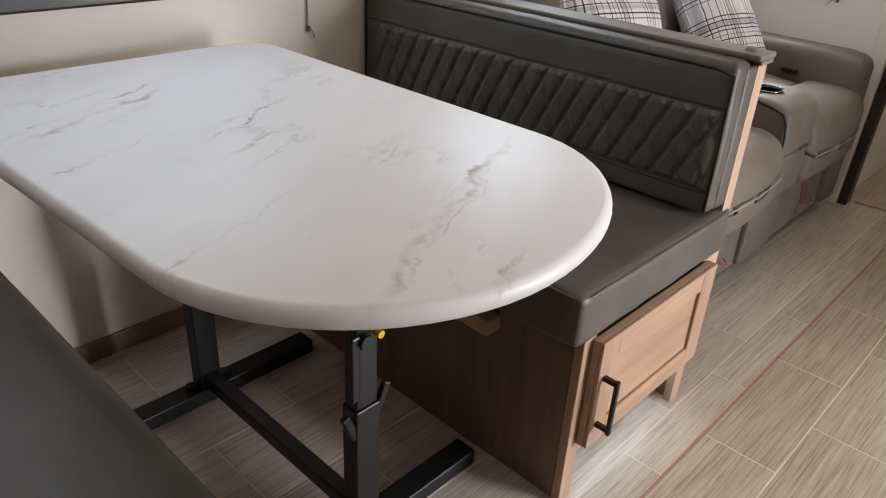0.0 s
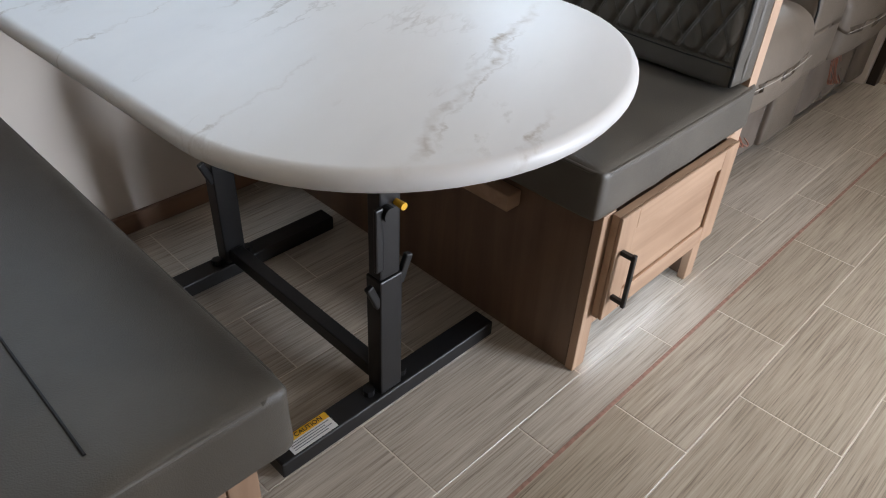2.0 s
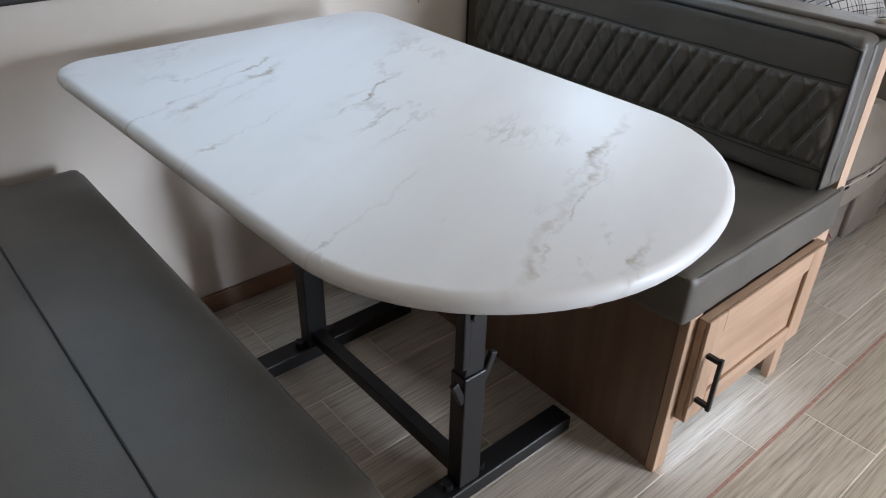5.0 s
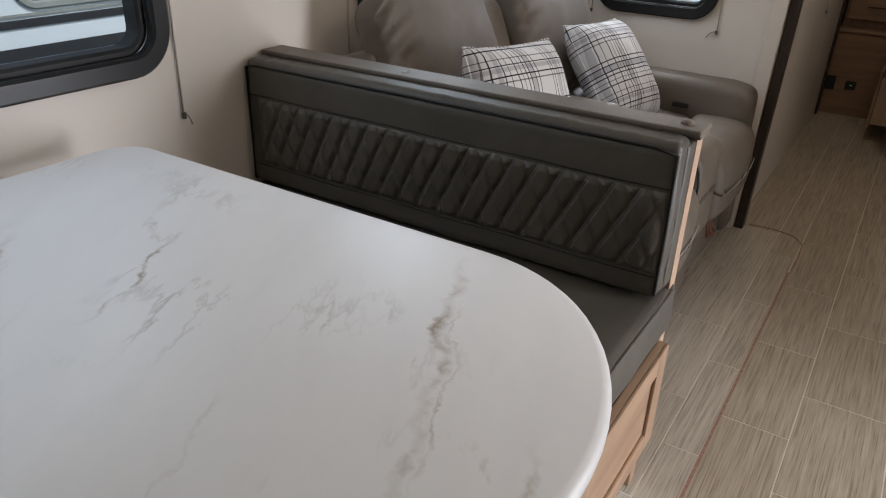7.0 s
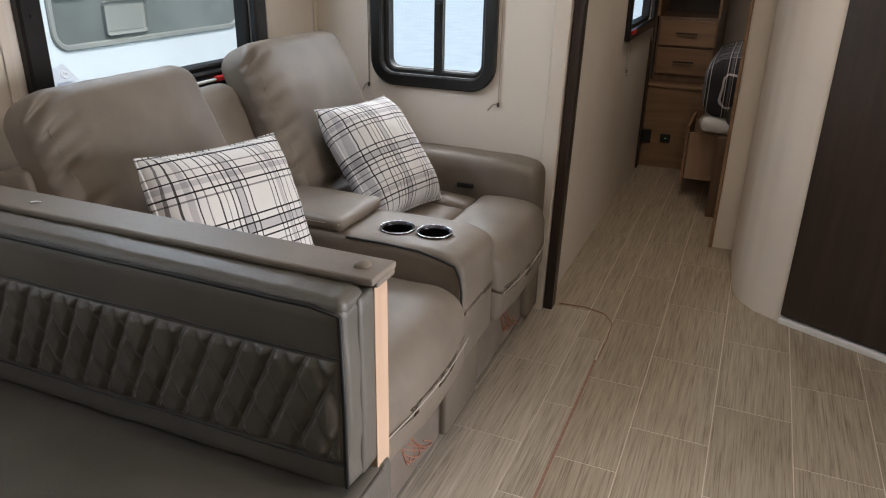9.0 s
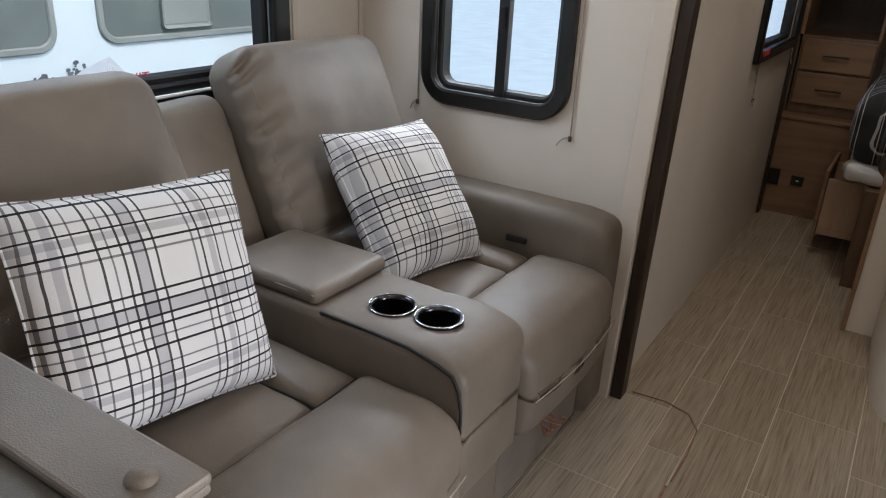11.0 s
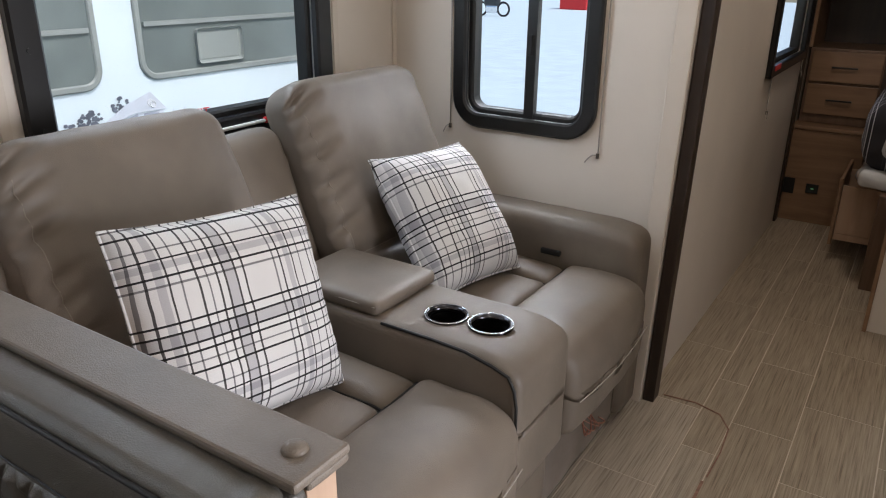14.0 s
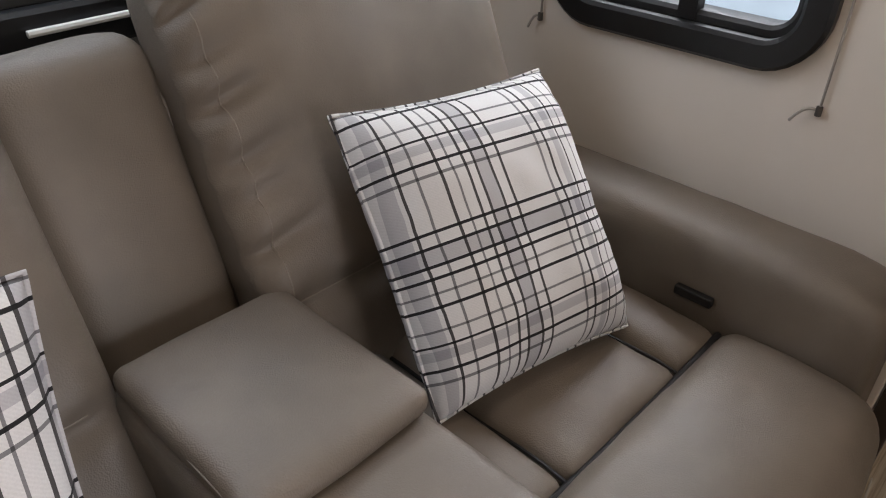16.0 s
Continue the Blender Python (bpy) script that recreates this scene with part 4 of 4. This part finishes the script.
CUPS = ((-0.845, 2.440), (-0.746, 2.454))
cutter = bmesh.new()
for cx, cy in CUPS:
    cyl((cx, cy, 0.515), (cx, cy, 0.70), 0.0405, 32, bm=cutter)
knife = new("cutter", mesh_of("cutter", cutter, CUPBLACK))
cut_mod = con.modifiers.new("cups", "BOOLEAN")
cut_mod.operation, cut_mod.solver, cut_mod.object = "DIFFERENCE", "EXACT", knife
bpy.context.view_layer.update()
bored = bpy.data.meshes.new_from_object(con.evaluated_get(bpy.context.evaluated_depsgraph_get()))
con.modifiers.clear()
con.data = bored
bpy.data.objects.remove(knife)
for cx, cy in CUPS:
    for pr, nm, mt in (([(0.0405, 0.587), (0.0475, 0.593), (0.0475, 0.5975), (0.0455, 0.5995), (0.041, 0.5985), (0.0375, 0.594), (0.037, 0.585)], "cup_rim", DARKCHROME),
                       ([(0.0372, 0.592), (0.0365, 0.56), (0.034, 0.524), (0.0005, 0.522)], "cup_well", CUPBLACK)):
        bm = bmesh.new()
        rings = [[bm.verts.new((cx + r * math.cos(k * math.pi / 20), cy + r * math.sin(k * math.pi / 20), z)) for k in range(40)] for r, z in pr]
        for a, b in zip(rings, rings[1:]):
            for k in range(40):
                bm.faces.new((a[k], a[(k + 1) % 40], b[(k + 1) % 40], b[k]))
        part(nm, bm, mt, con, "dark chrome cup holder rim" if nm == "cup_rim" else "", smooth=True)
    bm = tube([(cx + 0.0465 * math.cos(k * 0.15708), cy + 0.0465 * math.sin(k * 0.15708), 0.5985) for k in range(41)], 0.0013, 6)
    part("rim_ring", bm, CHROME, con, smooth=True)


def arm_shape(v, half):
    f = max(0.0, (v.x / half[0] - 0.7) / 0.3)
    return Vector((v.x, v.y, v.z - (0.02 * f ** 2 if v.z > 0 else 0)))


for y0, y1 in ((3.070, 3.216), (1.722, 1.855)):
    ar = part("armrest", soft(-1.40, -0.648, y0, y1, 0.05, 0.622, 0.035, (0, 0, 0.005), 22, 0.002, y0, arm_shape), SOFA, sofa, "padded leather armrest", smooth=True)
    part("arm_seam", tube([(-1.38 + 0.0355 * k, y0 + 0.004, 0.592 - 0.0004 * k) for k in range(20)], 0.0025, 5), RUBBER, ar)
part("recline_button", box(-0.925, -0.865, 3.058, 3.0705, 0.518, 0.534, 0.003), RUBBER, sofa, "black recline control")


# ---- pillows ----
def pillow(tl, tr, br, label, thick=0.085):
    tl, tr, br = Vector(tl), Vector(tr), Vector(br)
    ex = (tr - tl).normalized()
    down = br - tr
    ey = -(down - ex * down.dot(ex)).normalized()
    ez = ex.cross(ey)
    w, h = (tr - tl).length, down.length
    centre = (tl + br) / 2
    basis = Matrix((ex, ey, ez)).transposed().to_4x4()
    n = 48
    bm = bmesh.new()
    sheets = []
    for s in (1, -1):
        g = []
        for i in range(n + 1):
            row = []
            for j in range(n + 1):
                u, v = -1 + 2 * i / n, -1 + 2 * j / n
                if s == -1 and (i in (0, n) or j in (0, n)):
                    row.append(sheets[0][i][j])
                    continue
                x = u * w / 2 * (1 - 0.055 * (1 - v * v))
                y = v * h / 2 * (1 - 0.055 * (1 - u * u))
                z = s * thick * ((1 - u ** 4) * (1 - v ** 4)) ** 0.6
                z += 0.004 * noise.noise(Vector((u * 4, v * 4, s + w * 9))) * (1 - max(abs(u), abs(v)) ** 6)
                rim = math.exp(-((1 - abs(u)) / 0.13) ** 2) * (1 - u ** 8) * math.sin(v * 31 + 2 * noise.noise(Vector((v * 5, u, 7))))
                rim += 0.6 * math.exp(-((1 - abs(v)) / 0.10) ** 2) * (1 - v ** 8) * math.sin(u * 27 + 2 * noise.noise(Vector((u * 5, v, 3))))
                z += 0.0028 * rim
                row.append(bm.verts.new((x, y, z)))
            g.append(row)
        sheets.append(g)
        for i in range(n):
            for j in range(n):
                bm.faces.new((g[i][j], g[i + 1][j], g[i + 1][j + 1], g[i][j + 1]))
    ob = part("throw_pillow", bm, PLAID, smooth=True)
    ob.matrix_basis = Matrix.Translation(centre) @ basis
    edge = []
    for k in range(n * 4):
        a, b = divmod(k, n)
        u, v = [(-1 + 2 * b / n, -1), (1, -1 + 2 * b / n), (1 - 2 * b / n, 1), (-1, 1 - 2 * b / n)][a]
        edge.append(Vector((u * w / 2 * (1 - 0.055 * (1 - v * v)), v * h / 2 * (1 - 0.055 * (1 - u * u)), 0)))
    edge.append(edge[0])
    rim = new("seam", mesh_of("seam", tube(edge, 0.003, 5), PLAID, True))
    rim.parent = ob
    return tagged(ob, label, "pillow", "plaid pillows")


pillow((-1.146, 1.908, 0.880), (-1.098, 2.304, 0.852), (-0.965, 2.212, 0.500), "white and grey plaid square pillow against the sofa back")
pillow((-1.228, 2.655, 0.826), (-1.172, 2.990, 0.816), (-0.935, 2.966, 0.508), "white and grey plaid square pillow leaning on the console")

# ---- bedroom end ----
unit = thing("stair_drawers", (-0.46, 5.7, 0), "brown wooden step cabinet with drawers", "cabinet")
part("lower_box", box(-0.648, -0.29, 5.50, 6.38, 0, 0.498, 0.003), DRAWER, unit)
part("step_top", box(-0.648, -0.285, 5.49, 6.38, 0.499, 0.52, 0.004), DRAWER, unit)
part("upper_box", box(-0.635, -0.285, 5.60, 6.38, 0.521, 0.905, 0.003), SIDE, unit)
for z0, z1 in ((0.57, 0.725), (0.738, 0.89)):
    d = part("drawer_front", box(-0.62, -0.295, 5.585, 5.599, z0, z1, 0.003), DRAWER, unit)
    bm = box(-0.52, -0.40, 5.562, 5.570, (z0 + z1) / 2 - 0.004, (z0 + z1) / 2 + 0.004, 0.001)
    for x in (-0.515, -0.411):
        box(x, x + 0.006, 5.568, 5.584, (z0 + z1) / 2 - 0.003, (z0 + z1) / 2 + 0.003, bm=bm)
    part("handle", bm, BLACK, d, "black bar handle")
part("cubby_side", box(-0.648, -0.63, 5.60, 6.38, 0.906, 1.9, 0.002), DRAWER, unit)
part("cubby_side", box(-0.30, -0.285, 5.60, 6.38, 0.906, 1.9, 0.002), DRAWER, unit)
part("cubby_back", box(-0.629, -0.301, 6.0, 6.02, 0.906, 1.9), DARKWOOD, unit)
part("cubby_shelf", box(-0.629, -0.301, 5.62, 5.99, 1.22, 1.24, 0.002), DRAWER, unit)
for x, nm in ((-0.645, 0), (-0.525, 1)):
    o = part("outlet", box(x + 0.008, x + 0.062, 5.492, 5.4985, 0.15, 0.235, 0.002) if nm == 0 else box(x, x + 0.06, 5.492, 5.4985, 0.165, 0.215, 0.002), OUTLET, unit, "black power outlet")
    if nm:
        part("indicator", box(x + 0.025, x + 0.038, 5.490, 5.4915, 0.189, 0.192), GREEN, o, "small green indicator")
tagged(part("corridor_trim", box(CX + 0.001, CX + 0.015, 5.42, 5.485, 0.0, ZC, 0.002), DARKWOOD), "dark upright trim beside the drawers", "trim", kind="structure")
bed = thing("bed_base", (0.4, 5.1, 0), "brown wooden bed base with a pulled-out drawer", "bed")
part("base_panel", box(-0.165, 1.5, 4.66, 6.3, 0, 0.42, 0.004), SIDE, bed)
drw = part("open_drawer", box(-0.32, -0.166, 4.98, 5.35, 0.10, 0.13), PLY, bed, "open drawer with pale wooden sides")
part("drawer_side", box(-0.32, -0.166, 4.98, 4.995, 0.131, 0.36, 0.002), PLY, drw)
part("drawer_side", box(-0.32, -0.166, 5.335, 5.35, 0.131, 0.36, 0.002), PLY, drw)
part("drawer_front", box(-0.336, -0.321, 4.95, 5.38, 0.08, 0.40, 0.003), DRAWER, drw)
mat_ob = thing("mattress", (0.4, 5.3, 0.42), "mattress under a dark plaid blanket", "mattress")
part("mattress_body", soft(-0.15, 1.5, 4.70, 6.3, 0.42, 0.60, 0.06, (0, 0, 0.01), 12), BENCH, mat_ob, smooth=True)
bl = part("blanket", soft(-0.275, 1.2, 4.72, 5.6, 0.47, 0.80, 0.12, (0.01, 0.01, 0.02), 22, 0.007, 2.2), PLAIDDARK, smooth=True)
tagged(bl, "black and white plaid blanket heaped on the bed", "blanket")
wrap = part("plastic_wrap", soft(-0.26, 0.1, 4.71, 5.0, 0.425, 0.50, 0.03, (0, 0, 0), 14, 0.02, 6.1), PLASTICWRAP, smooth=True)
tagged(wrap, "crumpled clear plastic wrap under the blanket", "plastic wrap")

# ---- floor ----
floor = tagged(part("floor", box(-0.70, 1.7, 3.33, 6.45, -0.06, -0.0008, bm=box(-1.65, 1.7, -1.35, 3.33, -0.06, -0.0008)), GROUT), "greige wood-look vinyl tile floor with pale joints", "floor", kind="structure")
tagged(part("floor_seam", box(-0.386, -0.378, -1.3, 3.0, -0.0032, 0.0006), SEAM), "reddish seam line in the floor", "trim", kind="structure")
cable = tube([(-0.60, 3.36, 0.003), (-0.50, 3.37, 0.003), (-0.42, 3.345, 0.003), (-0.38, 3.28, 0.003), (-0.372, 3.15, 0.003), (-0.376, 3.02, 0.003)], 0.0022, 6)
tagged(part("floor_cable", cable, SEAM, smooth=True), "thin reddish curved line on the floor", "cable")
PITCH, GAP = 0.436, 0.0015
COLS = [(-1.60, -1.55, 0.2), (-1.55, -1.335, 0.73), (-1.335, -1.12, 0.51), (-1.12, -0.905, 0.73), (-0.905, -0.69, 0.51), (-0.69, -0.478, 0.73), (-0.478, -0.382, 1.39),
        (-0.382, -0.21, 1.148), (-0.21, 0.008, 1.366), (0.008, 0.226, 1.148), (0.226, 0.444, 1.366), (0.444, 0.662, 1.148), (0.662, 0.88, 1.366), (0.88, 1.098, 1.148), (1.098, 1.316, 1.366), (1.316, 1.64, 1.148)]
shared = {}
for x0, x1, off in COLS:
    w = x1 - x0 - 2 * GAP
    k = math.floor((-1.3 - off) / PITCH)
    while off + PITCH * (k + 1) < 6.4:
        yc = off + PITCH * (k + 0.5)
        k += 1
        if (x1 < -0.65 and yc + PITCH / 2 > 3.4) or yc - PITCH / 2 < -1.3:
            continue
        pale = x1 < -0.38 and yc < 3.2
        key = (round(w, 4), pale)
        if key not in shared:
            shared[key] = mesh_of("tile", box(-w / 2, w / 2, -PITCH / 2 + GAP, PITCH / 2 - GAP, -0.0033, 0, 0.0007, 1), TILEPALE if pale else TILE)
        t = new("tile", shared[key])
        t.location = ((x0 + x1) / 2, yc, 0)
        t.parent = floor
